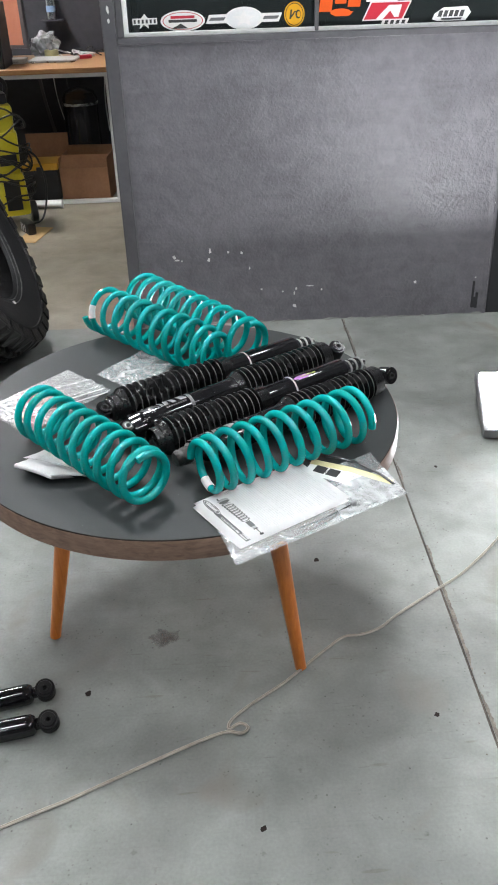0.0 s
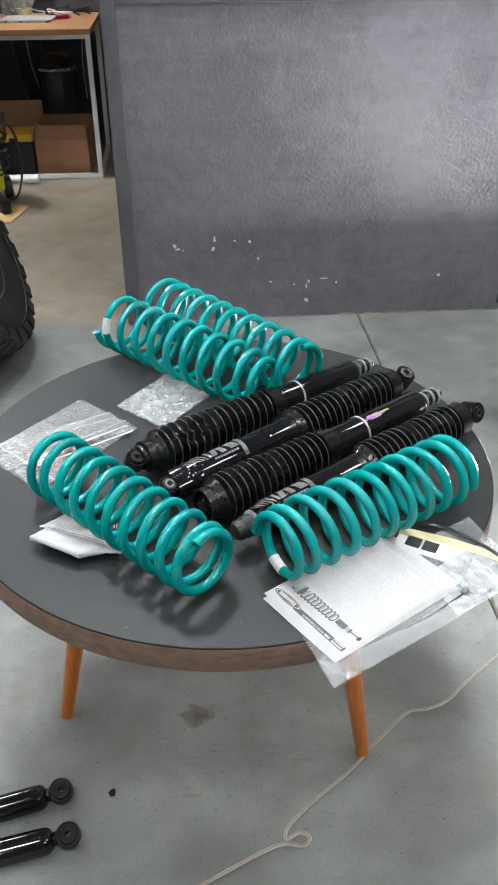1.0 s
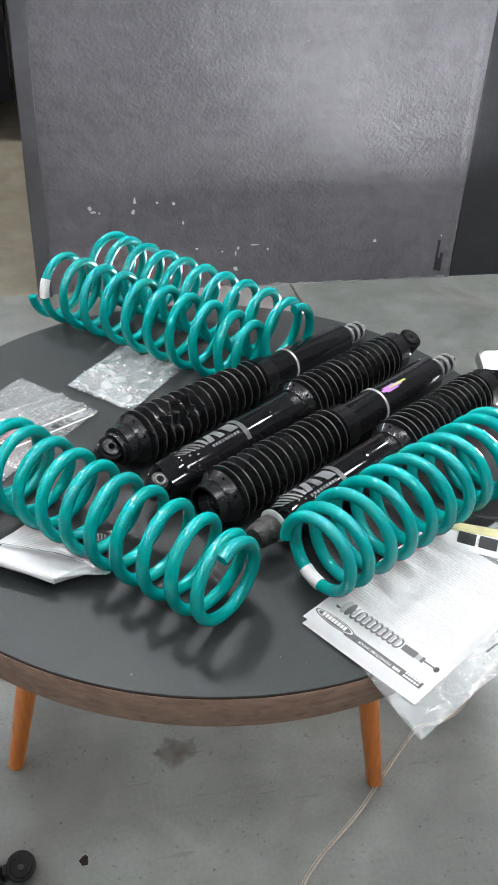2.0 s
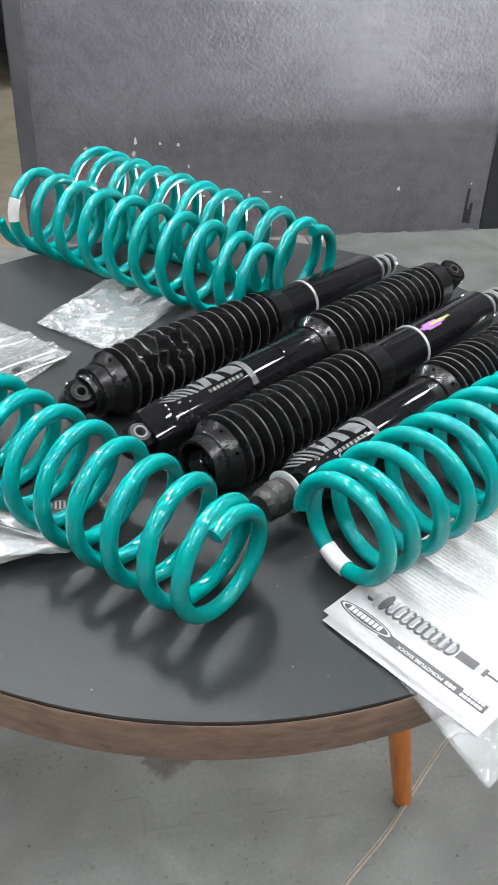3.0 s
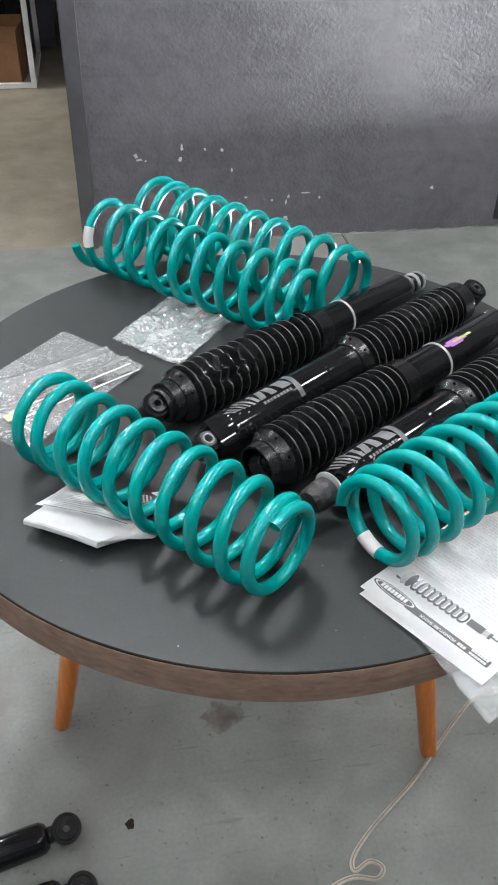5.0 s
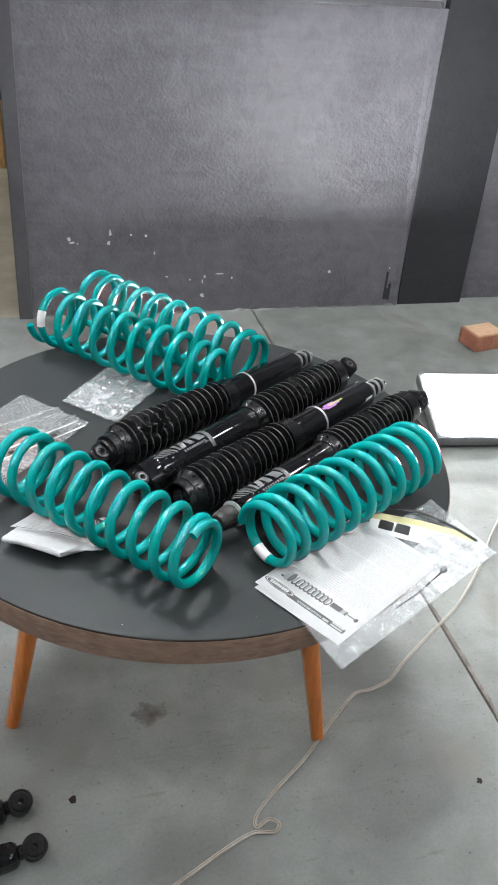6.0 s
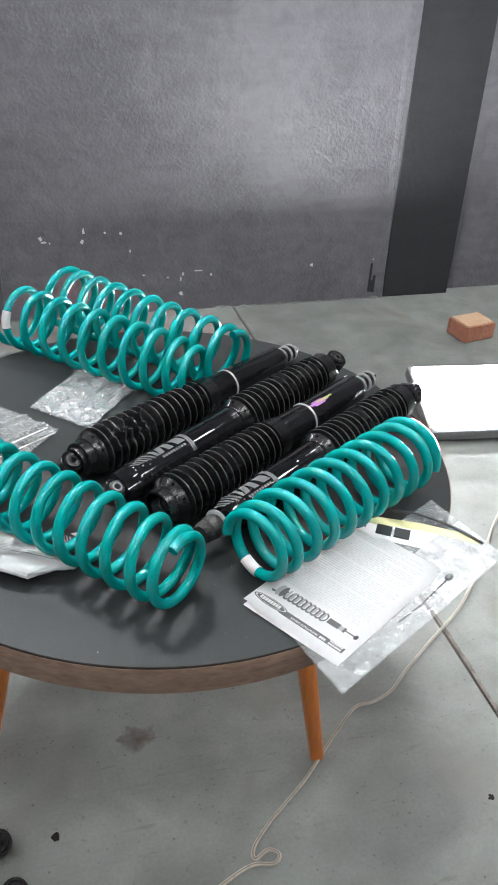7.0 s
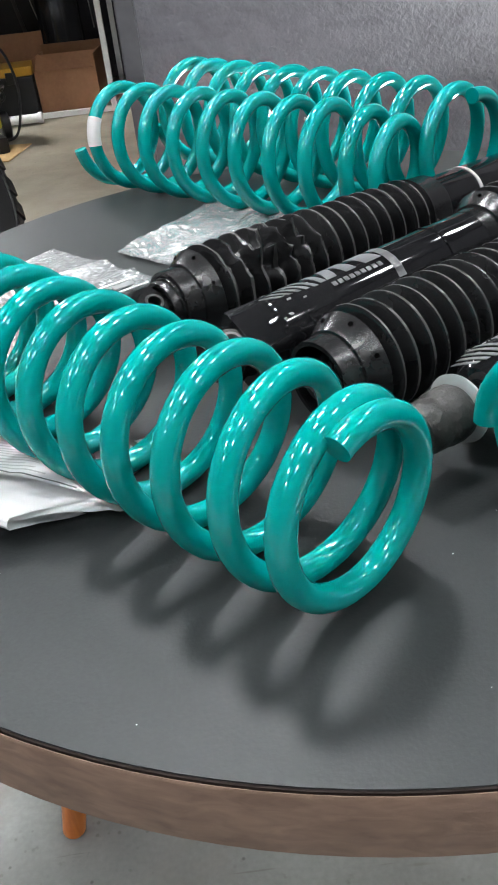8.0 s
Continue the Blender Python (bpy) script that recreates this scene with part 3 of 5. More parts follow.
win = thing("window_1", "fixed shop window with white frame and vinyl stickers", "window", Matrix.Translation((-0.018, 0, WALL_H - 1.10)), kind="structure")
part("window_sill", boxed(-0.2145, WY - 0.012, 1.10, 1.1825, WY + 0.14, 1.122, 0.003), M_FRAME, win, "grey painted sill")
part("window_frame", boxed(-0.190, WY + 0.004, 1.1225, 1.1825, WY + 0.03, 1.136, 0.002), M_WHITE, win, "white bottom rail")
part("window_frame", boxed(-0.190, WY + 0.004, 1.1365, -0.174, WY + 0.03, 2.298, 0.002), M_WHITE, win, "white side rail")
part("window_frame", boxed(-0.2145, WY - 0.004, 1.1225, -0.1905, WY + 0.03, 2.298, 0.002), M_FRAME, win)
part("window_frame", boxed(1.1685, WY + 0.004, 1.1365, 1.1825, WY + 0.03, 2.298, 0.002), M_FRAME, win)
part("window_frame", boxed(1.1845, WY + 0.036, 1.10, 1.2140, WY + 0.06, 2.298, 0.002), M_WHITE, win, "white end rail")
part("mullion", boxed(0.481, WY - 0.002, 1.1235, 0.494, WY + 0.0305, 2.298, 0.002), M_FRAME, win)
for x0, x1 in ((-0.174, 0.481), (0.494, 1.1685)):
    g = part("pane", boxed(x0, WY + 0.014, 1.136, x1, WY + 0.018, 2.298), M_GLASS, win, "dark window glass")
    g.visible_shadow = False


def plate(cx, cz, outline, mat, parent, off=0.0, name="sticker", label=""):
    """A thin vinyl shape on the window."""
    bm = bmesh.new()
    y = WY + 0.0135 - off
    f = [bm.verts.new((cx + x, y, cz + z)) for x, z in outline]
    g = [bm.verts.new((cx + x, y + 0.0004, cz + z)) for x, z in outline]
    bm.faces.new(f)
    for k in range(len(f)):
        j = (k + 1) % len(f)
        bm.faces.new((f[k], f[j], g[j], g[k]))
    return part(name, bm, mat, parent, label)


def oval(a, b, n=28):
    return [(a * math.cos(2 * math.pi * k / n), b * math.sin(2 * math.pi * k / n)) for k in range(n)]


def quad(w, h, slant=0.0):
    return [(-w - slant, -h), (w - slant, -h), (w + slant, h), (-w + slant, h)]


plate(-0.115, 1.17, quad(0.043, 0.010), M_STICK, win, label="white jagged sticker")
plate(-0.115, 1.168, [(-0.02, -0.022), (-0.004, -0.008), (0.012, -0.02), (0.012, 0.012), (0.0, 0.026), (-0.012, 0.012)], M_STICK, win, 0.0006, label="white jagged sticker")
for k in range(6):
    plate(-0.15 + 0.014 * k, 1.17, quad(0.0035, 0.006), M_INK, win, 0.0014, "sticker_mark")
plate(0.018, 1.168, oval(0.078, 0.033), M_STICK, win, label="white oval sticker")
plate(0.018, 1.168, oval(0.071, 0.028), M_RED, win, 0.0006, "sticker_rim")
plate(0.018, 1.168, oval(0.068, 0.026), M_STICK, win, 0.0012, "sticker_face")
for k, (z, w) in enumerate(((1.180, 0.042), (1.168, 0.05))):
    plate(0.018, z, quad(w, 0.0045), M_RED if k == 0 else M_INK, win, 0.0018, "sticker_mark")
plate(0.006, 1.150, [(-0.03, -0.006), (0.03, -0.006), (0.005, 0.010), (-0.01, 0.003)], M_INK, win, 0.0018, "sticker_mark")
plate(0.233, 1.170, quad(0.128, 0.014, 0.006), M_STICK, win, label="white winged star sticker")
plate(0.233, 1.170, oval(0.066, 0.036), M_STICK, win, 0.0006, label="white winged star sticker")
for s in (-1, 1):
    plate(0.233 + s * 0.094, 1.170, quad(0.026, 0.005, 0.004), M_SHADE, win, 0.0012, "sticker_mark")
plate(0.233, 1.170, oval(0.060, 0.031), M_PALE, win, 0.0012, "sticker_mark")
star = [((0.03 if k % 2 == 0 else 0.012) * 1.5 * math.sin(math.pi * k / 5), (0.03 if k % 2 == 0 else 0.012) * math.cos(math.pi * k / 5)) for k in range(10)]
plate(0.233, 1.168, star, M_STICK, win, 0.002, "sticker_star")
plate(0.410, 1.177, oval(0.036, 0.040), M_GOLD, win, label="round amber sticker with dark mark")
plate(0.410, 1.177, oval(0.032, 0.036), M_INK, win, 0.0006, "sticker_rim")
plate(0.410, 1.177, oval(0.0295, 0.0335), M_GOLD, win, 0.0012, "sticker_face")
for dx, w, h, sl in ((-0.013, 0.003, 0.015, 0.002), (-0.005, 0.003, 0.010, 0.008), (0.013, 0.0095, 0.014, 0.0)):
    plate(0.410 + dx, 1.177, oval(w, h) if w > 0.005 else quad(w, h, sl), M_INK, win, 0.0018, "sticker_mark")
plate(0.416 + 0.009, 1.177, oval(0.006, 0.009), M_GOLD, win, 0.0024, "sticker_mark")
for dx, dz, w, h, sl in ((-0.05, 0.03, 0.022, 0.034, 0.004), (0.0, 0.04, 0.02, 0.02, 0.0), (0.05, 0.035, 0.022, 0.026, 0.004), (0.012, -0.012, 0.026, 0.007, 0.008)):
    plate(0.572 + dx, 1.185 + dz, quad(w, h, sl), M_ORANGE, win, label="orange swoosh sticker")
plate(0.572, 1.178, oval(0.036, 0.012), M_ORANGE, win, 0.0006, "sticker_mark")
plate(0.735, 1.178, quad(0.072, 0.030, 0.014), M_STICK, win, label="red and white slanted sticker")
plate(0.735, 1.178, quad(0.067, 0.026, 0.013), M_RED, win, 0.0006, "sticker_face")
plate(0.742, 1.178, [(-0.045, -0.026), (-0.02, -0.026), (0.005, 0.0), (0.02, -0.02), (0.035, -0.02), (0.045, 0.018), (0.0, 0.018)], M_STICK, win, 0.0012, "sticker_mark")
plate(0.72, 1.220, quad(0.055, 0.012, 0.004), M_STICK, win, label="white lettering strip")
plate(0.765, 1.142, quad(0.046, 0.010, 0.004), M_STICK, win, 0.0012, label="white lettering strip")
for k in range(4):
    plate(0.735 + 0.02 * k, 1.142, quad(0.006, 0.006, 0.002), M_INK, win, 0.0018, "sticker_mark")
    plate(0.685 + 0.022 * k, 1.220, quad(0.006, 0.007, 0.002), M_INK, win, 0.0006, "sticker_mark")
plate(0.965, 1.160, [(-0.068, -0.014), (-0.05, -0.02), (0.05, -0.02), (0.068, 0.004), (0.055, 0.024), (-0.03, 0.022), (-0.06, 0.004)], M_STICK, win, label="white outlined sticker")
for k in range(5):
    plate(0.925 + 0.019 * k, 1.163, quad(0.0068, 0.010, 0.003), M_INK, win, 0.0006, "sticker_mark")
plate(0.965, 1.146, quad(0.036, 0.003, 0.001), M_INK, win, 0.0006, "sticker_mark")

# unseen shell added round the hall and over the office to hold the light
for nm, bxs in (("wall_east", (7.0, -6.5, 0, 7.15, 8.45, 6.50)), ("wall_west", (-7.15, -6.5, 0, -7.0, 8.45, 6.50)), ("wall_south", (-7.15, -6.65, 0, 7.15, -6.5, 6.50)), ("wall_far_north", (-7.15, 8.45, 0, 7.15, 8.6, 6.50))):
    tagged(part(nm, boxed(*bxs), M_ROOM), "unseen dark grey wall closing in the tall workshop", "wall", kind="structure")
tagged(part("ceiling", boxed(-7.15, -6.65, 6.50, 7.15, 8.6, 6.60), M_CEIL), "unseen dark grey ceiling closing in the tall workshop", "ceiling", kind="structure")
tagged(part("ceiling_office", boxed(-7.0, WY + 0.15, 2.4, 1.6, 8.449, 2.48), M_CEIL), "unseen dark grey ceiling closing in the office", "ceiling", kind="structure")
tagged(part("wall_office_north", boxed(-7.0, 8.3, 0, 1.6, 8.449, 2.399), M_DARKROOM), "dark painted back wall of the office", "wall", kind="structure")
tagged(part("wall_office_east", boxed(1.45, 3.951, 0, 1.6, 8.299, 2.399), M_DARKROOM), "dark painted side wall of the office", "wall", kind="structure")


def ceiling_panel(x, y, z, w, d, glass):
    e = thing("ceiling_light", "square white LED ceiling light, switched on", "ceiling light", Matrix.Translation((x, y, z)), "ceiling lights")
    part("housing", boxed(-w / 2 - 0.03, -d / 2 - 0.03, -0.05, w / 2 + 0.03, d / 2 + 0.03, 0, 0.008), M_WHITE, e)
    part("diffuser", boxed(-w / 2, -d / 2, -0.058, w / 2, d / 2, -0.0505), glass, e, "glowing white diffuser")
    return e


ceiling_panel(-0.55, 5.2, 6.50, 0.86, 0.86, M_PANEL)
ceiling_panel(0.1, 2.3, 6.50, 0.60, 0.60, M_PANEL)
dim = ceiling_panel(-0.2, -0.7, 6.50, 0.80, 0.80, M_PANEL2)
for x, y in ((-0.6, 8.1), (4.6, 5.2), (4.8, 2.3), (4.7, 8.1), (4.8, -0.7), (-5.3, 5.2), (-5.1, 2.3), (-5.1, -0.7), (-0.2, -3.8), (4.8, -3.8), (-5.1, -3.8)):
    copy_thing(dim, Matrix.Translation((x, y, 6.50)))
# lamp added out of view, only to brighten the office
ceiling_panel(-1.6, 5.4, 2.4, 0.36, 0.36, M_OFFICE_FILL)


# ---------------------------------------------------------------- the table
table = thing("coffee_table", "round coffee table, dark grey top, brown edge, tapered orange wooden legs", "table", Matrix.Translation((TX, TY, 0)))
bm = lathe([(ZT - 0.005, 0.05), (ZT - 0.005, TR - 0.0030), (ZT, TR - 0.0030), (ZT, 0.05)], 160, "z", closed=True)
lathe([(ZT - 0.0045, 0.05), (ZT, 0.05)], 24, "z", bm)
part("tabletop", bm, M_LAM, table, "dark grey laminate surface", True)
part("seam", lathe([(ZT - 0.0058, TR - 0.0029), (ZT - 0.0058, TR - 0.0016), (ZT - 0.0012, TR - 0.0020), (ZT - 0.0008, TR - 0.0029)], 160, "z", closed=True), M_LINE, table, "dark seam round the laminate", True)
part("edge_band", lathe([(ZT - 0.006, 0.02), (ZT - 0.006, TR - 0.0015), (ZT - 0.0022, TR - 0.0015), (ZT - 0.0020, TR - 0.0010), (ZT - 0.0034, TR), (ZT - 0.040, TR + 0.0008), (ZT - 0.045, TR - 0.004), (ZT - 0.045, 0.02)], 160, "z", closed=True), M_EDGE, table, "brown wood-grain edge", True)
FEET = ((0.253, 1.566), (-0.312, 1.698), (0.090, 2.111))
for fx, fy in FEET:
    foot = Vector((fx - TX, fy - TY, 0))
    top = Vector((foot.x * 0.70, foot.y * 0.70, ZT - 0.0455))
    bm = tube([foot.lerp(top, k / 10) for k in range(11)], lambda f: 0.0125 + 0.0105 * f, 20)
    part("leg", bm, M_LEG, table, "", True)
    part("leg_plate", lathe([(ZT - 0.049, 0.028), (ZT - 0.0452, 0.028)], 20, "z"), M_BLACK, table, "", True, Matrix.Translation((top.x, top.y, 0)))


rnd = random.Random(77)
bm = bmesh.new()
for k in range(24):
    a, q = rnd.uniform(3.6, 5.9), rnd.uniform(0.60, 0.985) * TR
    x, y, r = q * math.cos(a), q * math.sin(a), rnd.uniform(0.0002, 0.00045)
    ring = [bm.verts.new((x + r * math.cos(b), y + r * rnd.uniform(0.5, 1.3) * math.sin(b), ZT + 0.0001)) for b in (0, 1.25, 2.5, 3.75, 5.0)]
    tip = bm.verts.new((x, y, ZT + 0.0004))
    for i in range(5):
        bm.faces.new((ring[i], ring[(i + 1) % 5], tip))
part("dust", bm, M_PAPER, table, "white dust specks on the top")["kind"] = "stuff"


# ---------------------------------------------------------------- coil springs
R_WIRE = 0.0072


def coil(R_OUT, a, b, turns, phase, tag_at=None, ends=(0.5, 0.5), label="", taper=1.0, taper0=1.0, lift=0.0):
    """A right-handed coil spring lying on the table, its axis from a to b in plan."""
    a, b = Vector((*a, 0)), Vector((*b, 0))
    length = (b - a).length
    m = Matrix.Translation((*a.xy, ZT + lift)) @ Matrix.Rotation(math.atan2(b.y - a.y, b.x - a.x), 4, "Z")
    rc = R_OUT - R_WIRE
    n = int(turns * 44)
    # pitch is closer in the end turns
    w = []
    for i in range(n):
        t = turns * (i + 0.5) / n
        e0, e1 = min(t / 1.35, 1), min((turns - t) / 1.35, 1)
        w.append((ends[0] + (1 - ends[0]) * e0 ** 2) * (ends[1] + (1 - ends[1]) * e1 ** 2))
    s = np.concatenate([[0], np.cumsum(w)])
    s = s / s[-1] * (length - 2 * R_WIRE) + R_WIRE

    def at(i):
        ang = radians(phase) + 2 * math.pi * turns * i / n
        left = turns * (1 - i / n)
        r = rc * (1 - (1 - taper) * max(0.0, 1 - left / 2.2) ** 1.3) * (1 - (1 - taper0) * max(0.0, 1 - (turns - left) / 2.2) ** 1.3)
        return Vector((s[i], r * math.cos(ang), R_OUT + r * math.sin(ang)))
    ob = part("coil_spring", tube([at(i) for i in range(n + 1)], R_WIRE, 14), M_TEAL, None, "", True, m)
    tagged(ob, label, "spring", "coil springs on the table")
    if tag_at is not None:
        i0, i1 = int((tag_at - 15) / 360 * 44), int((tag_at + 18) / 360 * 44)
        part("label", tube([at(i) for i in range(i0, i1 + 1)], R_WIRE + 0.0007, 14), M_STICK, ob, "white paper sticker round the wire", True)
    return ob


coil(0.0562, (-0.0201, 1.4357), (-0.2620, 1.6996), 10.716, 68.5, None, (0.12, 0.12), "glossy teal coil spring lying near the table's front edge", 1.000, 0.896, 0.0)
coil(0.0567, (0.0652, 1.4602), (0.3685, 1.6353), 10.538, -4.0, 286, (0.38, 0.50), "glossy teal coil spring with white sticker, beside the papers", 1.000, 0.899, 0.001)
coil(0.0599, (-0.1973, 2.2159), (0.1022, 1.9106), 10.081, 186.6, 338, (0.66, 0.51), "glossy teal coil spring with white sticker at the table's back", 0.775, 1.000, 0.0)
coil(0.0623, (-0.0982, 2.2833), (0.1748, 1.9498), 10.742, 186.3, None, (0.12, 0.36), "glossy teal coil spring at the table's back edge", 0.886, 1.000, 0.0)


# ---------------------------------------------------------------- shock absorbers
R_BOOT, R_BODY = 0.0375, 0.0262


def eye(parent, x, turn, name="eye", r=0.0185, half=0.017, bush=M_RUB, sleeve=M_STEEL, metal=M_GLOSS):
    """An eye mount: ring, rubber bush and steel sleeve, its bore turned round the long axis."""
    m = Matrix.Translation((x, 0, 0)) @ Matrix.Rotation(radians(turn), 4, "X")
    ring = part(name, lathe([(-half, r - 0.0045), (-half, r - 0.001), (-half + 0.001, r), (half - 0.001, r), (half, r - 0.001), (half, r - 0.0045)], 28, "y", closed=True), metal, parent, "", True, m)
    part("bush", lathe([(-half - 0.003, 0.0072), (-half - 0.003, r - 0.006), (-half + 0.001, r - 0.0044), (half - 0.001, r - 0.0044), (half + 0.003, r - 0.006), (half + 0.003, 0.0072)], 24, "y", closed=True), bush, ring, "grey rubber bush", True)
    part("sleeve", lathe([(-half - 0.0035, 0.0050), (-half - 0.0035, 0.0070), (half + 0.0035, 0.0070), (half + 0.0035, 0.0050)], 20, "y", closed=True), sleeve, ring, "zinc-plated sleeve" if sleeve is M_STEEL else "dark sleeve", True)


def cheeks(parent, x0, r0, x1, turn, half=0.0145, high=0.019):
    """The end of a tube pressed flat towards its eye, from a round of radius r0 at x0 to a block at x1."""
    bm = bmesh.new()
    rings = []
    for k in range(2):
        ylim, zlim = r0 + (half - r0) * k, r0 + (high - r0) * k
        ring = []
        for i in range(40):
            a = 2 * math.pi * (i + 0.5) / 40
            ring.append(bm.verts.new((x0 + (x1 - x0) * k, max(-ylim, min(ylim, r0 * math.cos(a))), max(-zlim, min(zlim, r0 * math.sin(a))))))
        rings.append(ring)
    for p, q in zip(rings, rings[1:]):
        for i in range(40):
            j = (i + 1) % 40
            bm.faces.new((p[i], p[j], q[j], q[i]))
    bm.faces.new(rings[0])
    bm.faces.new(rings[-1])
    part("end_cheek", bm, M_GLOSS, parent, "black end pressed flat", True, Matrix.Rotation(radians(turn), 4, "X"))


def patch(r, x0, x1, a0, a1, skew=0.0, n=6):
    """A thin curved print on the body between two stations and two angles."""
    bm = bmesh.new()
    rows = []
    for k in range(n + 1):
        a = radians(a0 + (a1 - a0) * k / n)
        sh = skew * (k / n - 0.5)
        rows.append([bm.verts.new((x + sh, rr * math.cos(a), rr * math.sin(a))) for x, rr in ((x0, r), (x0, r + 0.0004), (x1, r + 0.0004), (x1, r))])
    for p, q in zip(rows, rows[1:]):
        for i in range(4):
            j = (i + 1) % 4
            bm.faces.new((p[i], p[j], q[j], q[i]))
    bm.faces.new(rows[0])
    bm.faces.new(rows[-1])
    return bm


def shock(near, far, boot_near, spin, label, decal=True, dent=False, tag=False, stem=False, boot=(0.032, 0.305), ring=0.045, eye_at=0.0, droop=0.0):
    """A black shock absorber; long axis local x. The ribbed boot covers the rod at its near or far end."""
    n, f = Vector((*near, 0)), Vector((*far, 0))
    L = (f - n).length
    ang = math.atan2(f.y - n.y, f.x - n.x)
    m = Matrix.Translation((n.x, n.y, ZT + R_BOOT)) @ Matrix.Rotation(ang, 4, "Z") @ Matrix.Rotation(droop, 4, "Y")
    if not boot_near:                      # built with the boot at the low end, then turned round
        m = Matrix.Translation((f.x, f.y, ZT + R_BOOT)) @ Matrix.Rotation(ang + math.pi, 4, "Z")
    e = thing("shock_absorber", label, "shock absorber", m, "shock absorbers on the table")
    b0, b1 = boot                          # boot's stretch
    part("rod", lathe([(eye_at + 0.012, 0.0085), (b0 + 0.09, 0.0085)], 20), M_GLOSS if dent else M_STEEL, e, "black rod end" if dent else "steel rod", True)
    # boot: neck, cone, ribs, cuff
    prof = [(b0 - 0.004, 0.0235), (b0 - 0.004, 0.0265), (b0 + 0.010, 0.0268), (b0 + 0.0105, 0.0285), (b0 + 0.013, 0.0295), (b0 + 0.023, 0.0360)]
    ribs, x = 15, b0 + 0.0235
    wob, lips = random.Random(int(1000 * L)), []
    pitch = (b1 - 0.030 - x) / ribs
    for k in range(ribs):
        q = 1 - 0.10 * k / ribs
        rr = R_BOOT * q + wob.uniform(-0.0005, 0.0005)
        prof += [(x + pitch * 0.06, rr - 0.0112), (x + pitch * 0.24, rr - 0.0112), (x + pitch * 0.47, rr - 0.0022), (x + pitch * 0.53, rr - 0.0003), (x + pitch * 0.55, rr), (x + pitch * 0.65, rr), (x + pitch * 0.67, rr - 0.0003), (x + pitch * 0.73, rr - 0.0022), (x + pitch * 0.90, rr - 0.0112)]
        lips.append(x + pitch * 0.60)
        x += pitch
    prof += [(x + 0.003, 0.0325), (x + 0.006, 0.0312), (b1 - 0.002, 0.0305), (b1, 0.0295), (b1, 0.0262)]
    inner = [(b1 - 0.004, 0.0255), (b1 - 0.034, 0.0255), (b1 - 0.036, 0.0215), (b0 + 0.04, 0.0215), (b0 + 0.030, 0.0240), (b0 + 0.012, 0.0240)]
    vent = b0 + 0.0185
    if not boot_near:                      # the cone faces the body here
        prof = [(b0 + b1 - x, r) for x, r in prof]
        inner = [(b0 + 0.004, 0.0235), (b1 - 0.04, 0.0215), (b1 - 0.036, 0.0262), (b1 + 0.002, 0.0262)]
        vent = b1 - 0.0185
        lips = [b0 + b1 - x for x in lips]
    bm = lathe(prof + inner, 44, closed=True)
    if dent:
        for v in bm.verts:
            if 0.06 < v.co.x < 0.165:
                a = math.degrees(math.atan2(v.co.z, v.co.y))
                g = max(0.0, 1 - abs(a - 128) / 46) * math.sin(math.pi * (v.co.x - 0.06) / 0.105)
                k = noise.noise(v.co * 95) + 0.6 * noise.noise(v.co * 190)
                v.co.yz = v.co.yz * (1 - g * (0.15 + 0.52 * k))
    sleeve = part("rubber_boot", bm, M_RUB, e, "ribbed black rubber boot", True)
    sleeve.data.materials.append(M_PALE_RUB)  # rubbed, dusty lips of the ribs, their sheen put into the colour
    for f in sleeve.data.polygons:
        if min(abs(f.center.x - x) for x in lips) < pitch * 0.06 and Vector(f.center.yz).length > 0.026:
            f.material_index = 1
    for a in (55, 100, 145, 250):
        # a flat black disc, the shade inside a vent hole put into its colour
        hole = lathe([(-0.0010, 0.0015), (0.0003, 0.0015)], 12, "z")
        q = Matrix.Rotation(radians(a - 90), 4, "X") @ Matrix.Translation((vent, 0, 0.0334)) @ Matrix.Rotation(radians(-33 if boot_near else 33), 4, "Y")
        part("vent_hole", hole, M_HOLE_SHADE, e, "", False, q)
    # body
    pin = boot_near                        # the far end carries a threaded pin with bushes
    tail = L - 0.012 if stem else L - 0.022 if pin else L
    bp = [(b1 - 0.03, 0.018), (b1 - 0.03, R_BODY), (tail - 0.040, R_BODY), (tail - 0.037, R_BODY - 0.0008), (tail - 0.024, R_BODY - 0.0085), (tail - 0.021, 0.010)]
    part("body", lathe(bp, 44), M_GLOSS, e, "gloss black steel body", True)
    part("collar", lathe([(b1 + ring, R_BODY - 0.001), (b1 + ring, R_BODY + 0.0009), (b1 + ring + 0.0035, R_BODY + 0.0009), (b1 + ring + 0.0035, R_BODY - 0.001)], 44, closed=True), M_ZINC if boot_near else M_GLOSS, e, "silver band" if boot_near else "", True)
    if not pin:
        part("neck", lathe([(L - 0.026, 0.013), (L - 0.012, 0.011)], 20), M_GLOSS, e, "", True)
    part("neck", lathe([(eye_at + 0.010, 0.010), (b0 + 0.02, 0.0125)], 20), M_GLOSS, e, "", True)
    eye(e, eye_at, spin[0], r=(0.0172 if dent else 0.0150) if eye_at else 0.0185, half=0.011 if eye_at else 0.015, bush=M_RUB, sleeve=M_BLACK, metal=M_GLOSS)
    if dent:                               # the stepped lip of the boot and the flat end before it
        part("boot_lip", lathe([(b0 - 0.012, 0.0175), (b0 - 0.012, 0.0205), (b0 - 0.010, 0.0212), (b0 - 0.0055, 0.0212), (b0 - 0.0055, 0.0225), (b0 + 0.002, 0.0238), (b0 + 0.002, 0.0175)], 36, closed=True), M_RUB, e, "stepped rubber lip", True)
        cheeks(e, b0 - 0.006, 0.016, eye_at + 0.009, spin[0], 0.0105, 0.0145)
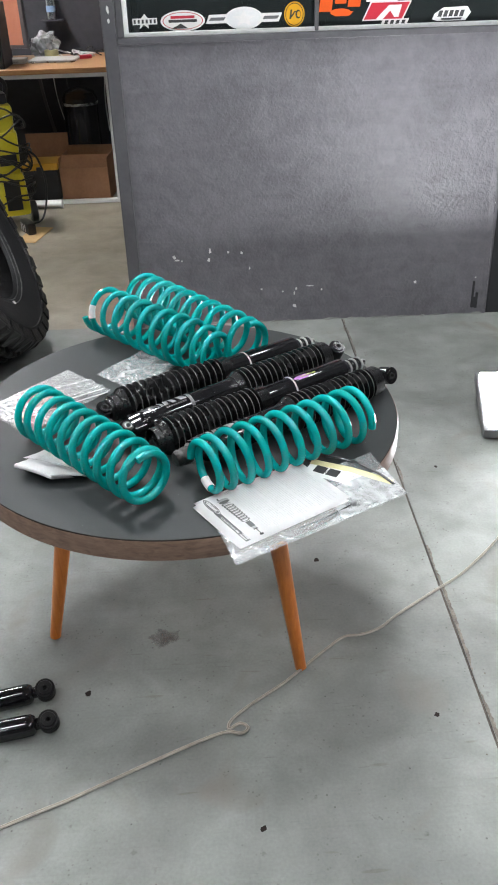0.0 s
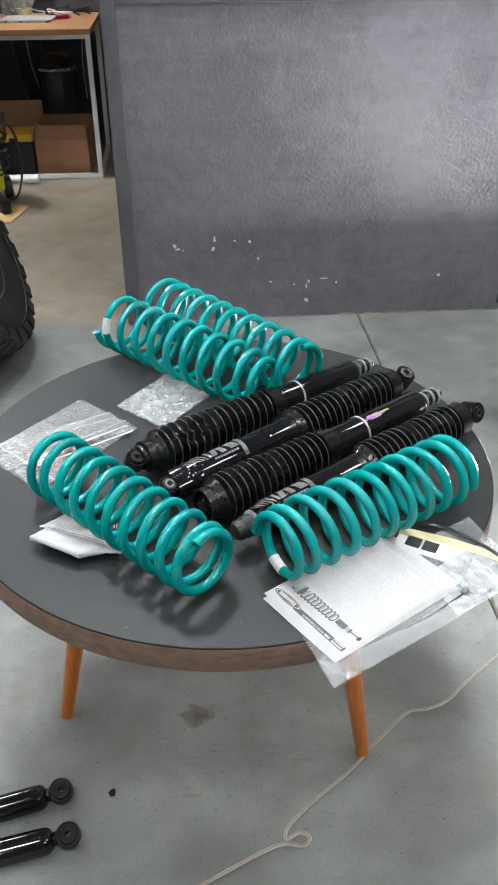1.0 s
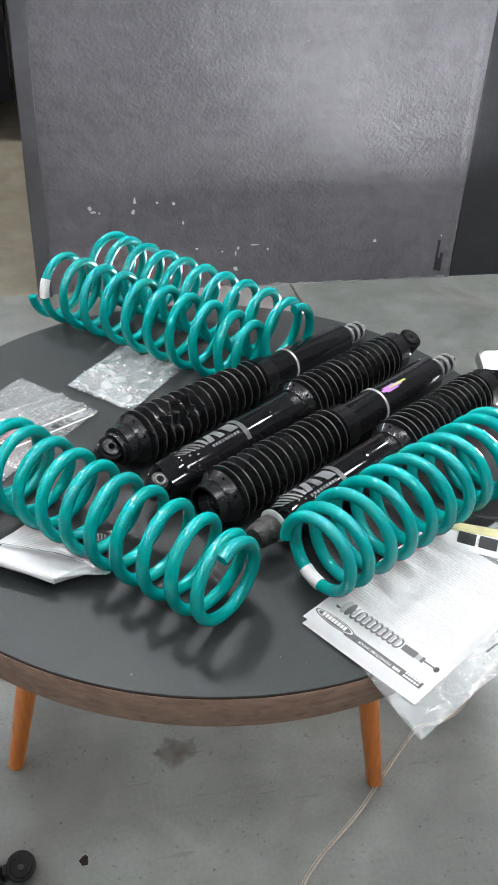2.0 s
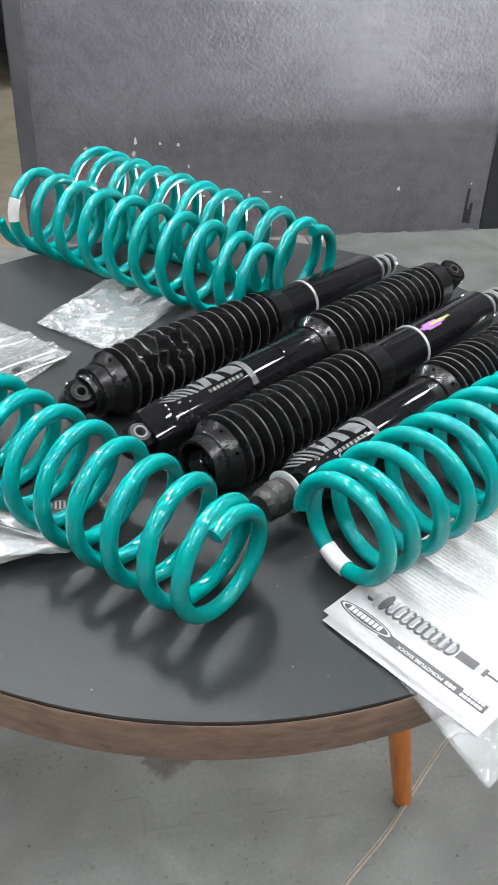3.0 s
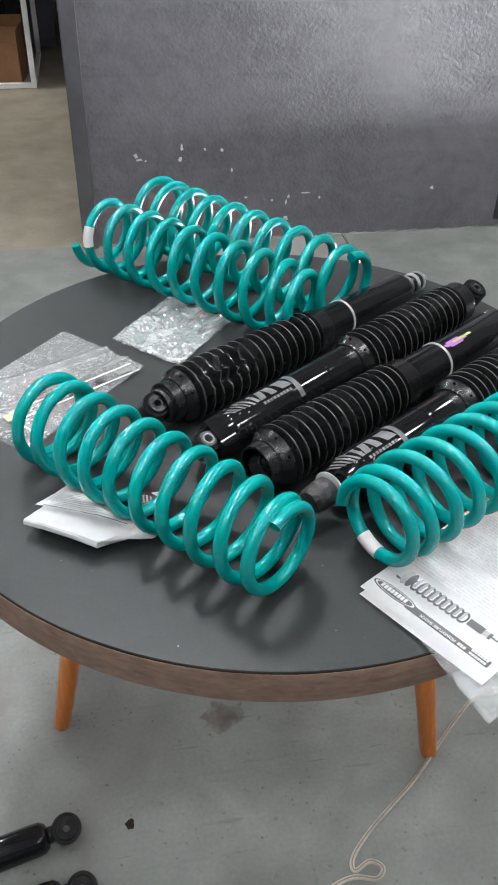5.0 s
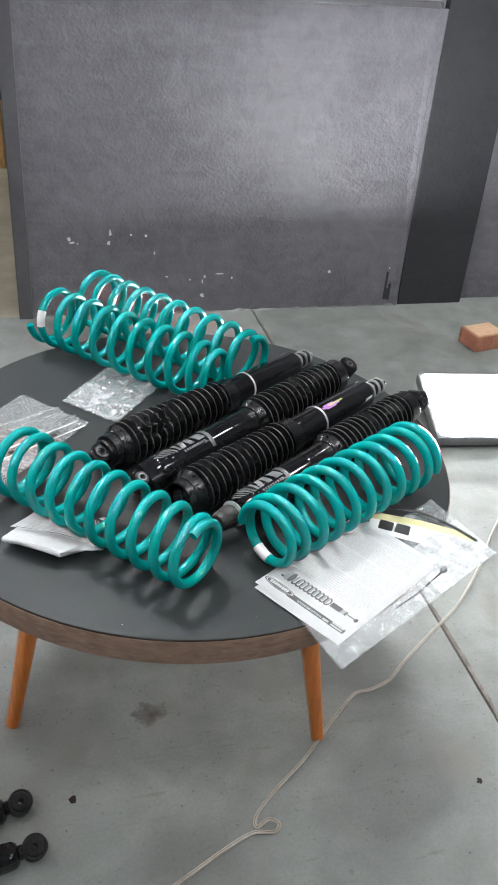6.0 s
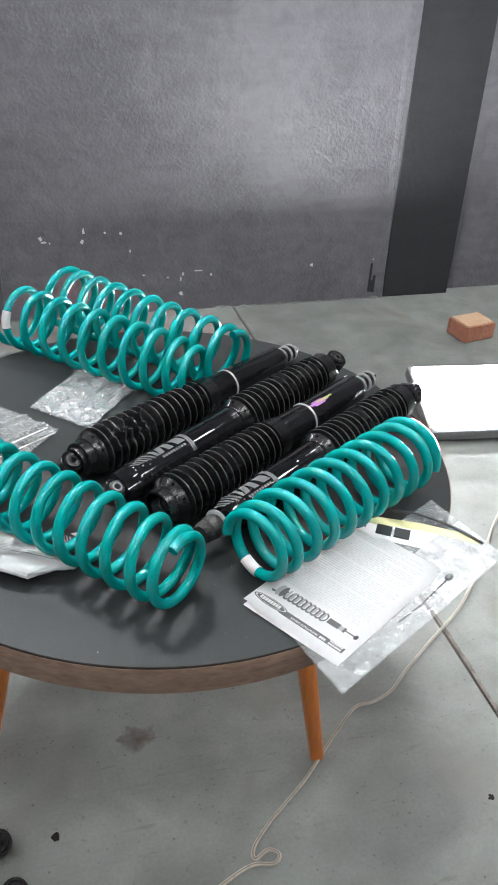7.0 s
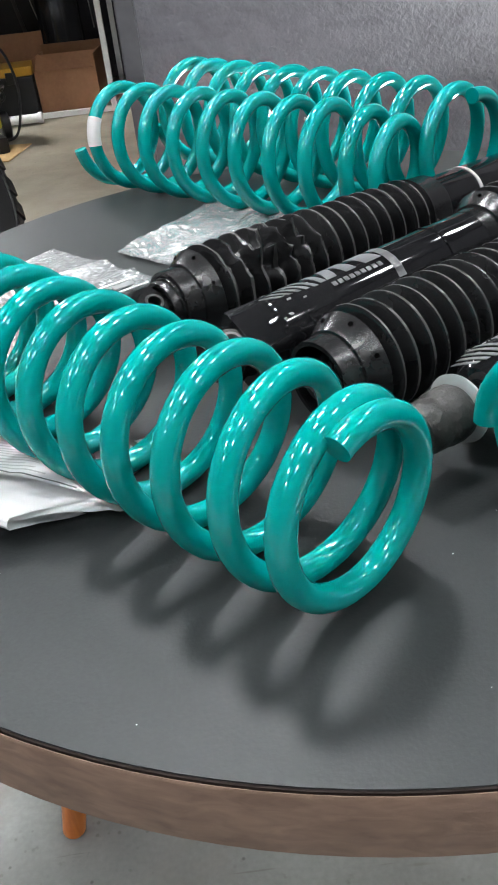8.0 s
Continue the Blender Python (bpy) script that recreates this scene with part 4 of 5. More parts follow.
    if stem:
        part("shaft", lathe([(L - 0.030, 0.0085), (L - 0.012, 0.0085)], 20), M_STEEL, e, "steel threaded end", True)
        part("washer", lathe([(L - 0.0215, 0.006), (L - 0.0225, 0.0165), (L - 0.0215, 0.0200), (L - 0.0195, 0.0207), (L - 0.0185, 0.0190), (L - 0.0180, 0.006)], 36, closed=True), M_ZINC, e, "bright steel cup washer", True)
        bush = lathe([(L - 0.0187, 0.006), (L - 0.0187, 0.0160), (L - 0.0165, 0.0178), (L - 0.0090, 0.0188), (L - 0.0030, 0.0182), (L - 0.0010, 0.0164), (L + 0.0010, 0.0162), (L + 0.0030, 0.0174), (L + 0.0090, 0.0168), (L + 0.0135, 0.0135), (L + 0.0140, 0.005)], 40)
        for v in bush.verts:
            v.co.yz = v.co.yz * (0.9 + 0.035 * noise.noise(v.co * 160) + 0.02 * noise.noise(v.co * 420))
        part("bush", bush, M_DULL, e, "scuffed grey rubber bush with a groove", True)
    elif pin:
        part("pin", lathe([(L - 0.050, 0.0070), (L + 0.006, 0.0070), (L + 0.008, 0.0058)], 20), M_STEEL, e, "steel threaded pin", True)
        for x, r, w, mat, lab in ((-0.0415, 0.0165, 0.0024, M_ZINC, "bright steel washer"), (-0.0390, 0.0150, 0.0125, M_RUB, "black rubber bush"), (-0.0262, 0.0172, 0.0024, M_ZINC, "bright steel washer"), (-0.0238, 0.0150, 0.0125, M_RUB, "black rubber bush"), (-0.0110, 0.0160, 0.0024, M_ZINC, "bright steel washer")):
            part("washer" if mat is M_ZINC else "bush", lathe([(L + x, 0.006), (L + x, r - 0.0015), (L + x + w * 0.3, r), (L + x + w * 0.7, r), (L + x + w, r - 0.0015), (L + x + w, 0.006)], 28, closed=True), mat, e, lab, True)
        part("nut", lathe([(L - 0.0088, 0.006), (L - 0.0088, 0.0105), (L - 0.0015, 0.0105), (L - 0.0015, 0.006)], 6, closed=True), M_ZINC, e, "bright hexagon nut")
    else:
        if decal:
            cheeks(e, L - 0.058, R_BODY + 0.0004, L - 0.012, spin[1], 0.0181, 0.0205)
        eye(e, L - 0.004, spin[1], r=0.0160, half=0.012, bush=M_DULL, sleeve=M_ALU, metal=M_GLOSS)
    if decal:
        # maker's mark as plain silver shapes
        c = 92
        d0 = b1 + 0.098
        part("print_band", patch(R_BODY, d0, d0 + 0.0075, c - 62, c + 40), M_SHADE, e, "silver printed band")
        xx = d0 + 0.012
        for wdt, a0, a1, sk in ((0.024, c - 16, c + 22, 0.006), (0.015, c - 16, c + 22, 0.004), (0.014, c - 16, c + 22, -0.004), (0.008, c - 16, c + 22, 0.004)):
            part("print_mark", patch(R_BODY, xx, xx + wdt * 0.66, a0, a1, sk), M_SILVER, e, "silver printed mark")
            xx += wdt
        for k in range(9):
            part("print_strip", patch(R_BODY, d0 + 0.014 + 0.0055 * k, d0 + 0.0178 + 0.0055 * k, c - 32, c - 24), M_SHADE, e, "small silver print")
        for k in range(5):
            part("print_mark", patch(R_BODY, xx + 0.004 + 0.0070 * k, xx + 0.0078 + 0.0070 * k, c - 18 + 2 * k, c + 27 - 5 * k, 0.012), M_SHADE, e, "silver printed stripe")
        wob = random.Random(int(900 * L))
        for k in range(16):
            x0, a0 = L - 0.040 - abs(wob.gauss(0, 0.022)), wob.uniform(40, 140)
            part("scratch", patch(R_BODY, x0, x0 + wob.uniform(0.0006, 0.0035), a0, a0 + wob.uniform(1.0, 5.0), wob.uniform(-0.003, 0.003), 2), M_SILVER, e, "bare scuffed spot")
    if tag:
        for x0, x1, a0, a1 in ((0.007, 0.014, 103, 113), (0.014, 0.040, 97, 119), (0.040, 0.050, 102, 114)):
            part("label", patch(R_BODY, b1 + ring + x0, b1 + ring + x1, a0, a1, 0.004), M_PURPLE, e, "purple sticker")
        part("label", patch(R_BODY + 0.0005, b1 + ring + 0.024, b1 + ring + 0.062, 104, 110, 0.002), M_LIME, e, "lime sticker")
    return e


shock((-0.140, 1.715), (0.317, 2.052), True, (122, 30), "black shock absorber with dented ribbed boot, beside the springs", False, True, boot=(0.030, 0.318), ring=0.047, eye_at=0.009, droop=0.030)
shock((-0.082, 1.637), (0.362, 1.958), False, (62, 64.1), "black shock absorber with silver print and ribbed boot", boot=(0.032, 0.299))
shock((-0.049, 1.574), (0.411, 1.894), True, (-40, 70), "black shock absorber with purple sticker and open ribbed boot", False, False, True, boot=(0.032, 0.292), ring=0.066, eye_at=0.040)
shock((0.030, 1.532), (0.455, 1.826), False, (20, 10), "black shock absorber with silver print beside the coil spring", stem=True, boot=(0.032, 0.287))


# ---------------------------------------------------------------- papers and bags on the table
def sheet(corner, u, v, z, w, h, lift, seed, name, mat, parent, nu=20, nv=14, thick=0.0005, wave=0.0):
    """A thin sheet laid from a corner along two plan directions."""
    bm = bmesh.new()
    u, v = Vector((*u, 0)).normalized(), Vector((*v, 0)).normalized()
    grid = []
    for i in range(nu + 1):
        row = []
        for j in range(nv + 1):
            a, b = w * i / nu, h * j / nv
            p = Vector((*corner, 0)) + u * a + v * b
            q = Vector((p.x * 30, p.y * 30, seed))
            p.z = z + lift(i / nu, j / nv) + wave * (noise.noise(q) + 0.5 * noise.noise(q * 2.6) - 0.7 * abs(noise.noise(q * 1.9 + Vector((4, 1, 0)))) + 1.2)
            row.append(bm.verts.new(p))
        grid.append(row)
    for i in range(nu):
        for j in range(nv):
            bm.faces.new((grid[i][j], grid[i + 1][j], grid[i + 1][j + 1], grid[i][j + 1]))
    bmesh.ops.solidify(bm, geom=list(bm.faces), thickness=thick)
    return part(name, bm, mat, parent, "", True)


flat = lambda a, b: 0.0
C0, S_DIR, L_DIR = Vector((0.053, 1.427)), Vector((0.545, -0.838)), Vector((0.845, 0.535))
leaf = thing("leaflet", "white printed instruction sheets lying over the table's edge", "leaflet")
sheet(C0 + Vector((-0.002, -0.006)), S_DIR, L_DIR, ZT + 0.0035, 0.147, 0.226, lambda a, b: 0.002 * a * a, 3, "page", M_PAPER, leaf)
sheet(C0, S_DIR, L_DIR, ZT + 0.0075, 0.146, 0.228, lambda a, b: 0.001 * math.sin(3 * b), 5, "page", M_PAPER, leaf)


def printed(s0, s1, l0, l1, mat, name="print_bar", turn=0.0, label="", dz=0.0):
    """A flat bar of ink on the top page; s along the short edge, l along the long one."""
    bm = bmesh.new()
    pts = []
    for s, l in ((s0, l0), (s1, l0), (s1, l1), (s0, l1)):
        l += turn * (s - s0)
        p = C0 + S_DIR * s + L_DIR * l
        pts.append((p, 0.001 * math.sin(3 * l / 0.228)))
    f = [bm.verts.new((p.x, p.y, ZT + 0.00795 + z + dz)) for p, z in pts]
    g = [bm.verts.new((p.x, p.y, ZT + 0.00755 + z + dz)) for p, z in pts]
    bm.faces.new(f)
    for k in range(4):
        bm.faces.new((f[k], f[(k + 1) % 4], g[(k + 1) % 4], g[k]))
    return part(name, bm, mat, leaf, label)


def ink_ring(s, l, a, b, w, mat, z=0.0081):
    bm = bmesh.new()
    n = 26
    rows = []
    for k in range(n):
        t = 2 * math.pi * k / n
        row = []
        for q in (1.0, 1.0 - w):
            p = C0 + S_DIR * (s + a * q * math.cos(t)) + L_DIR * (l + b * (q if w < 0.9 else q) * math.sin(t))
            row.append(bm.verts.new((p.x, p.y, ZT + z)))
        rows.append(row)
    for k in range(n):
        j = (k + 1) % n
        bm.faces.new((rows[k][0], rows[j][0], rows[j][1], rows[k][1]))
    return part("print_ring", bm, mat, leaf)


printed(0.046, 0.143, 0.0120, 0.0205, M_TINT, label="dark grey printed title bar")
ink_ring(0.029, 0.0185, 0.0265, 0.0068, 0.98, M_TINT, 0.0082)
ink_ring(0.029, 0.0185, 0.0245, 0.0055, 0.10, M_PALE, 0.0084)
for k in range(8):
    printed(0.0125 + 0.0041 * k, 0.0155 + 0.0041 * k, 0.0160, 0.0212, M_PALE, dz=0.0007)
for k in range(3):
    printed(0.1085 + 0.0032 * k, 0.1109 + 0.0032 * k, 0.0130, 0.0164, M_PALE, dz=0.0008)
for k in range(6):
    for l in (0.0128, 0.0172):
        printed(0.122 + 0.0032 * k, 0.1245 + 0.0032 * k, l, l + 0.0026, M_PALE, dz=0.0008)
cu = bpy.data.curves.new("bar_word", "FONT")
cu.body, cu.size, cu.extrude = "MONOTUBE SHOCK", 0.0046, 0.0001
word = bpy.data.objects.new("bar_word", cu)
scene.collection.objects.link(word)
bpy.context.view_layer.update()
word_me = bpy.data.meshes.new_from_object(word)
bpy.data.objects.remove(word)
word_me.materials.append(M_PAPER)
word = new("bar_word", word_me)
org = C0 + S_DIR * 0.106 + L_DIR * 0.0164
word.matrix_basis = Matrix(((-S_DIR.x, -L_DIR.x, 0, org.x), (-S_DIR.y, -L_DIR.y, 0, org.y), (0, 0, 1, ZT + 0.0086), (0, 0, 0, 1)))
word.parent = leaf
word["label"] = "white word on the black bar"
# the printed drawing of a coil-over shock absorber
ink_ring(0.017, 0.0445, 0.0050, 0.0080, 0.98, M_TINT, 0.0080)
ink_ring(0.0235, 0.0445, 0.0048, 0.0110, 0.98, M_GREY, 0.0083)
ink_ring(0.0290, 0.0445, 0.0036, 0.0108, 0.98, M_TINT, 0.0086)
for k in range(9):
    ink_ring(0.0365 + 0.0070 * k, 0.0445, 0.0052, 0.0102 - 0.0002 * k, 0.34, M_TINT, 0.0081 + 0.00005 * k)
    printed(0.0345 + 0.0070 * k, 0.0372 + 0.0070 * k, 0.0380, 0.0510, M_GREY, "print_drawing", 0.8, dz=0.0008)
printed(0.099, 0.116, 0.0400, 0.0490, M_TINT, "print_drawing")
printed(0.116, 0.122, 0.0412, 0.0478, M_GREY, "print_drawing")
printed(0.122, 0.125, 0.0405, 0.0485, M_TINT, "print_drawing")
printed(0.125, 0.139, 0.0437, 0.0453, M_TINT, "print_drawing")
ink_ring(0.1405, 0.0445, 0.0028, 0.0040, 0.98, M_INK)
rnd = random.Random(4)


def text_line(s0, s1, l, tall, mat):
    """One line of print too small to read: short dashes side by side."""
    bm = bmesh.new()
    while s0 < s1:
        wide = rnd.uniform(0.004, 0.011)
        q = [C0 + S_DIR * s + L_DIR * ll for s, ll in ((s0, l), (min(s0 + wide, s1), l), (min(s0 + wide, s1), l + tall), (s0, l + tall))]
        lo = [bm.verts.new((p.x, p.y, ZT + 0.0076)) for p in q]
        hi = [bm.verts.new((p.x, p.y, ZT + 0.0080 + 0.001 * math.sin(3 * l / 0.228))) for p in q]
        bm.faces.new(hi)
        for k in range(4):
            bm.faces.new((lo[k], lo[(k + 1) % 4], hi[(k + 1) % 4], hi[k]))
        s0 += wide + rnd.uniform(0.0012, 0.0025)
    part("text_line", bm, mat, leaf)


for k in range(36):
    if k % 11 != 10:
        text_line(0.010, 0.060 + rnd.uniform(0.02, 0.078) if k % 5 == 4 else rnd.uniform(0.128, 0.138), 0.063 + 0.0043 * k, 0.0011, M_TEXT)
for k in range(8):
    l = 0.004 + 0.0035 * k
    printed(0.004, 0.012 + 0.0 * k, 0.055 + l, 0.0558 + l, M_GREY, "text_line")
printed(0.006, 0.0065, 0.06, 0.20, M_PALE, "text_rule")


def bag(corner, u, v, w, h, z, seed, label, mat, wave, nu=34, nv=24, lift=flat):
    e = thing("plastic_bag", label, "plastic bag")
    sheet(corner, u, v, z, w, h, lift, seed, "film", mat, e, nu, nv, 0.0004, wave)
    sheet(Vector(corner) + Vector((0.0015, 0.001)), u, v, z + 0.0016, w * 0.985, h * 0.985, lift, seed + 7, "film", mat, e, nu, nv, 0.0004, wave)
    return e


def strip(name, pts, width, z, mat, parent, label=""):
    """A narrow flat band along plan points."""
    bm = bmesh.new()
    p = [Vector(q) for q in pts]
    rows = []
    for i, q in enumerate(p):
        t = (p[min(i + 1, len(p) - 1)] - p[max(i - 1, 0)]).normalized()
        nrm = Vector((-t.y, t.x)) * width / 2
        rows.append([bm.verts.new((*(q + nrm * s), z + dz)) for s, dz in ((1, 0), (1, 0.0006), (-1, 0.0006), (-1, 0))])
    for a, b in zip(rows, rows[1:]):
        for i in range(4):
            bm.faces.new((a[i], a[(i + 1) % 4], b[(i + 1) % 4], b[i]))
    bm.faces.new(rows[0])
    bm.faces.new(rows[-1])
    return part(name, bm, mat, parent, label)


bag_r = bag((0.124, 1.261), (0.305, 0.176), (-0.045, 0.142), 0.352, 0.148, ZT + 0.0006, 11, "clear plastic bag with labels under the papers, hanging over the edge", M_FILM3, 0.0014)
sheet((0.307, 1.368), (0.305, 0.176), (-0.045, 0.142), ZT + 0.0030, 0.138, 0.088, flat, 17, "insert", M_SACK, bag_r, 20, 14, 0.0004, 0.0012)
strip("label", ((0.269, 1.551), (0.338, 1.518), (0.407, 1.472)), 0.016, ZT + 0.0045, M_CREAM, bag_r, "cream label strip")
strip("label", ((0.262, 1.536), (0.354, 1.481)), 0.045, ZT + 0.0034, M_PAPER, bag_r, "white label")

for x, y in ((0.276, 1.526), (0.298, 1.513)):
    strip("label_block", ((x - 0.002, y + 0.001), (x + 0.0165, y - 0.0105)), 0.022, ZT + 0.0050, M_INK if x < 0.31 else M_GREY, bag_r, "dark printed block")
tie = part("zip_tie", tube(spline(((0.299, 1.566, ZT + 0.006), (0.343, 1.541, ZT + 0.009), (0.384, 1.500, ZT + 0.008), (0.408, 1.464, ZT + 0.006))), 0.0030, 8, None, 0.5), M_BLACK)
tagged(tie, "thin black plastic strap in the clear bag", "strap")
# black tube drawn for the shadow gap along the papers' edge, ending at the knob
tie2 = part("metal_rod", tube(((0.232, 1.352, ZT + 0.0016), (0.276, 1.376, ZT + 0.0018), (0.328, 1.410, ZT + 0.005)), 0.0012, 10), M_BLACK, None, "", True)
tagged(tie2, "thin dark line for the shaded gap beside the papers, with a small knob", "rod")
part("knob", lathe([(-0.006, 0.0025), (-0.003, 0.0045), (0.003, 0.0045), (0.006, 0.0025)], 14, "x"), M_ALU, tie2, "dull metal knob", True, Matrix.Translation((0.329, 1.411, ZT + 0.006)) @ Matrix.Rotation(0.62, 4, "Z"))

# two long creases run across the flat bag
crease = lambda a, b: 0.0050 * math.exp(-((b - 0.444 - 0.575 * a) / 0.045) ** 2) + 0.0035 * math.exp(-((b - 0.20 - 0.30 * a) / 0.035) ** 2)
bag_l = bag((-0.140, 1.875), (-0.152, -0.177), (-0.113, 0.114), 0.233, 0.160, ZT + 0.0006, 23, "flat clear zip bag holding a long card, on the table", M_FILM, 0.0009, 56, 56, crease)
CA, CB = Vector((-0.151, 1.872)), Vector((-0.310, 1.772))
for off in (-0.0105, 0.0105):
    o = Vector((CB.y - CA.y, CA.x - CB.x)).normalized() * off
    strip("card_edge", (CA + o, CB + o), 0.0022, ZT + 0.0050, M_STICK, bag_l, "white edge of the card")
strip("card", (CA, CA.lerp(CB, 0.22)), 0.0185, ZT + 0.0044, M_FILM3, bag_l, "pale end of the card")
strip("print_bar", (CA.lerp(CB, 0.05), CA.lerp(CB, 0.16)), 0.009, ZT + 0.0052, M_ALU, bag_l, "dark print on the card")
for k in range(5):
    strip("print_bar", (CA.lerp(CB, 0.28 + 0.11 * k), CA.lerp(CB, 0.34 + 0.11 * k)), 0.007, ZT + 0.0046, M_BLACK, bag_l, "black print on the card")
strip("label", (CA.lerp(CB, 0.93), CA.lerp(CB, 1.05)), 0.014, ZT + 0.0058, M_CREAM, bag_l, "cream label")
strip("zip_seal", ((-0.266, 1.722), (-0.381, 1.837)), 0.003, ZT + 0.0042, M_SACK, bag_l, "pale zip seal")

bag_b = bag((-0.181, 1.954), (0.100, 0.131), (0.074, -0.070), 0.165, 0.125, ZT + 0.0006, 31, "crumpled milky plastic bag between springs and shock absorber", M_FILM2, 0.0026, 60, 48)

fold = thing("folded_leaflet", "white folded instruction sheet under the coil spring", "leaflet")


def under_coil(x, y, z, layer):
    """Height of the loose paper, pressed down where the coil spring lies on it."""
    off = abs((x + 0.0201) * 0.7373 - (y - 1.4357) * -0.6756)
    if off < 0.0555:
        z = min(z, max(0.0006, 0.0556 - math.sqrt(0.0556 ** 2 - off ** 2) - 0.003) + 0.0007 * layer)
    return ZT + max(z, 0.0006 + 0.0007 * layer)


def loose_page(name, a, b, c, d, layer, label, curl=False, rule=False):
    """A page between four raised corners (front left, front right, back right, back left); curl: folded under along the front."""
    a, b, c, d = (Vector(p) for p in (a, b, c, d))
    bm, grid = bmesh.new(), []
    steps = [(k / 14, 0.0, 0.0) for k in range(14, -1, -1)]
    if rule:
        steps = [(k / 48, 0.0, 0.0) for k in range(48, 2, -1)] + [(0.055, 0.0, 0.0), (0.035, 0.0, 0.0), (0.0, 0.0, 0.0)]
    if curl:
        steps += [(0.0, 0.0022, -0.0012), (0.0, 0.0034, -0.0040), (0.0, 0.0024, -0.0068), (0.0, 0.0, -0.0080)] + [(k / 14, 0.0, -0.0080 - 0.004 * k / 14) for k in range(1, 9)]
    for i in range(33):
        f, row = i / 32, []
        for g, out, drop in steps:
            p = a.lerp(b, f).lerp(d.lerp(c, f), g)
            n = noise.noise(Vector((p.x * 38, p.y * 38, layer * 3.0))) + 0.5 * noise.noise(Vector((p.x * 90, p.y * 90, layer)))
            bow = 0.0030 * math.sin(math.pi * f) * (1 - g)
            x, y = p.x - 0.53 * out, p.y - 0.85 * out
            row.append(bm.verts.new((x, y, under_coil(x, y, p.z + drop + bow + 0.0016 * n, layer))))
        grid.append(row)
    for i, (p, q) in enumerate(zip(grid, grid[1:])):
        for j in range(len(steps) - 1):
            bm.faces.new((p[j], q[j], q[j + 1], p[j + 1])).material_index = 0 if not rule or not 1 < i < 30 else 1 if j == 46 else 2 if j % 3 == 0 and 4 < i < 17 + (j * 7) % 9 else 0
    bmesh.ops.solidify(bm, geom=list(bm.faces), thickness=0.0004)
    ob = part(name, bm, M_PAPER, fold, label, True)
    ob.data.materials.append(M_SHADE)
    ob.data.materials.append(M_PRINT)
    return ob


loose_page("folded_page", (-0.281, 1.559, 0.021), (-0.204, 1.510, 0.022), (-0.144, 1.554, 0.004), (-0.242, 1.615, 0.006), 1, "white page folded under along its front", curl=True)
loose_page("flap", (-0.214, 1.516, 0.0135), (-0.150, 1.515, 0.016), (-0.135, 1.554, 0.004), (-0.201, 1.554, 0.006), 0, "inner folded flap")
# this page has a darker row of faces just behind its front edge
loose_page("page", (-0.271, 1.583, 0.0190), (-0.168, 1.534, 0.0170), (-0.119, 1.599, 0.004), (-0.237, 1.619, 0.0125), 3, "printed page with a thin dark line near its front edge", rule=True)

# a small printed emblem, seen through the coils
for a, b, z, mat in ((0.0165, 0.0125, 0.0033, M_INK), (0.0095, 0.0062, 0.0036, M_GREY)):
    part("print_mark", slab([(-0.154 + a * math.cos(t * math.pi / 14), 1.594 + b * math.sin(t * math.pi / 14)) for t in range(28)], ZT + 0.0029, ZT + z), mat, fold, "small oval emblem")
for k in range(4):
    part("print_mark", boxed(-0.161 + 0.004 * k, 1.5885, ZT + 0.0034, -0.159 + 0.004 * k, 1.5990, ZT + 0.0039), M_INK, fold, "small oval emblem")


# ---------------------------------------------------------------- floor things
cable_pts = ((-0.615, 1.092), (-0.431, 1.158), (-0.284, 1.220), (-0.211, 1.257), (-0.140, 1.289), (-0.050, 1.336), (0.041, 1.379), (0.087, 1.397), (0.119, 1.385), (0.133, 1.397), (0.117, 1.409), (0.094, 1.405), (0.097, 1.425), (0.135, 1.462), (0.208, 1.519), (0.260, 1.564), (0.316, 1.617), (0.362, 1.653), (0.400, 1.657), (0.445, 1.673), (0.494, 1.713), (0.578, 1.777), (0.670, 1.844), (0.737, 1.905), (0.805, 1.980), (0.886, 2.079), (0.956, 2.162), (1.030, 2.253), (1.092, 2.340), (1.149, 2.422), (1.163, 2.465))
cable_pts = [(x + 0.004 * noise.noise(Vector((x * 16, y * 16, 1))), y + 0.004 * noise.noise(Vector((x * 16, y * 16, 5)))) for x, y in cable_pts]
cz = lambda i: 0.0042 + (0.007 if i in (8, 9, 10) else 0.0)
cable = part("power_cable", tube(spline([(x, y, cz(i)) for i, (x, y) in enumerate(cable_pts)]), 0.0036, 8, None, 0.75), M_CABLE, None, "", True)
tagged(cable, "beige flat power cable lying across the concrete floor", "cable")
part("core_line", tube(spline([(x, y, cz(i) + 0.0026) for i, (x, y) in enumerate(cable_pts)]), 0.0009, 6), M_DIM, cable, "darker groove of the twin cable", True)

lamp = thing("flood_light", "square LED flood light lying on the floor, switched on", "flood light", Matrix.Translation((1.063, 2.468, 0.024)) @ Matrix.Rotation(radians(-7), 4, "Z") @ Matrix.Rotation(radians(16), 4, "X"))
LW, LD = 0.316, 0.276
part("housing", boxed(-LW / 2, 0, -0.018, LW / 2, LD, 0.020, 0.009), M_ALU, lamp, "grey metal housing", True)
part("led_panel", slab([(x * (LW / 2 - 0.012), LD / 2 + y * (LD / 2 - 0.012)) for x, y in ((-1, -0.93), (-0.95, -1), (0.95, -1), (1, -0.93), (1, 0.93), (0.95, 1), (-0.95, 1), (-1, 0.93))], 0.0205, 0.0225), M_LED, lamp, "glowing white face")
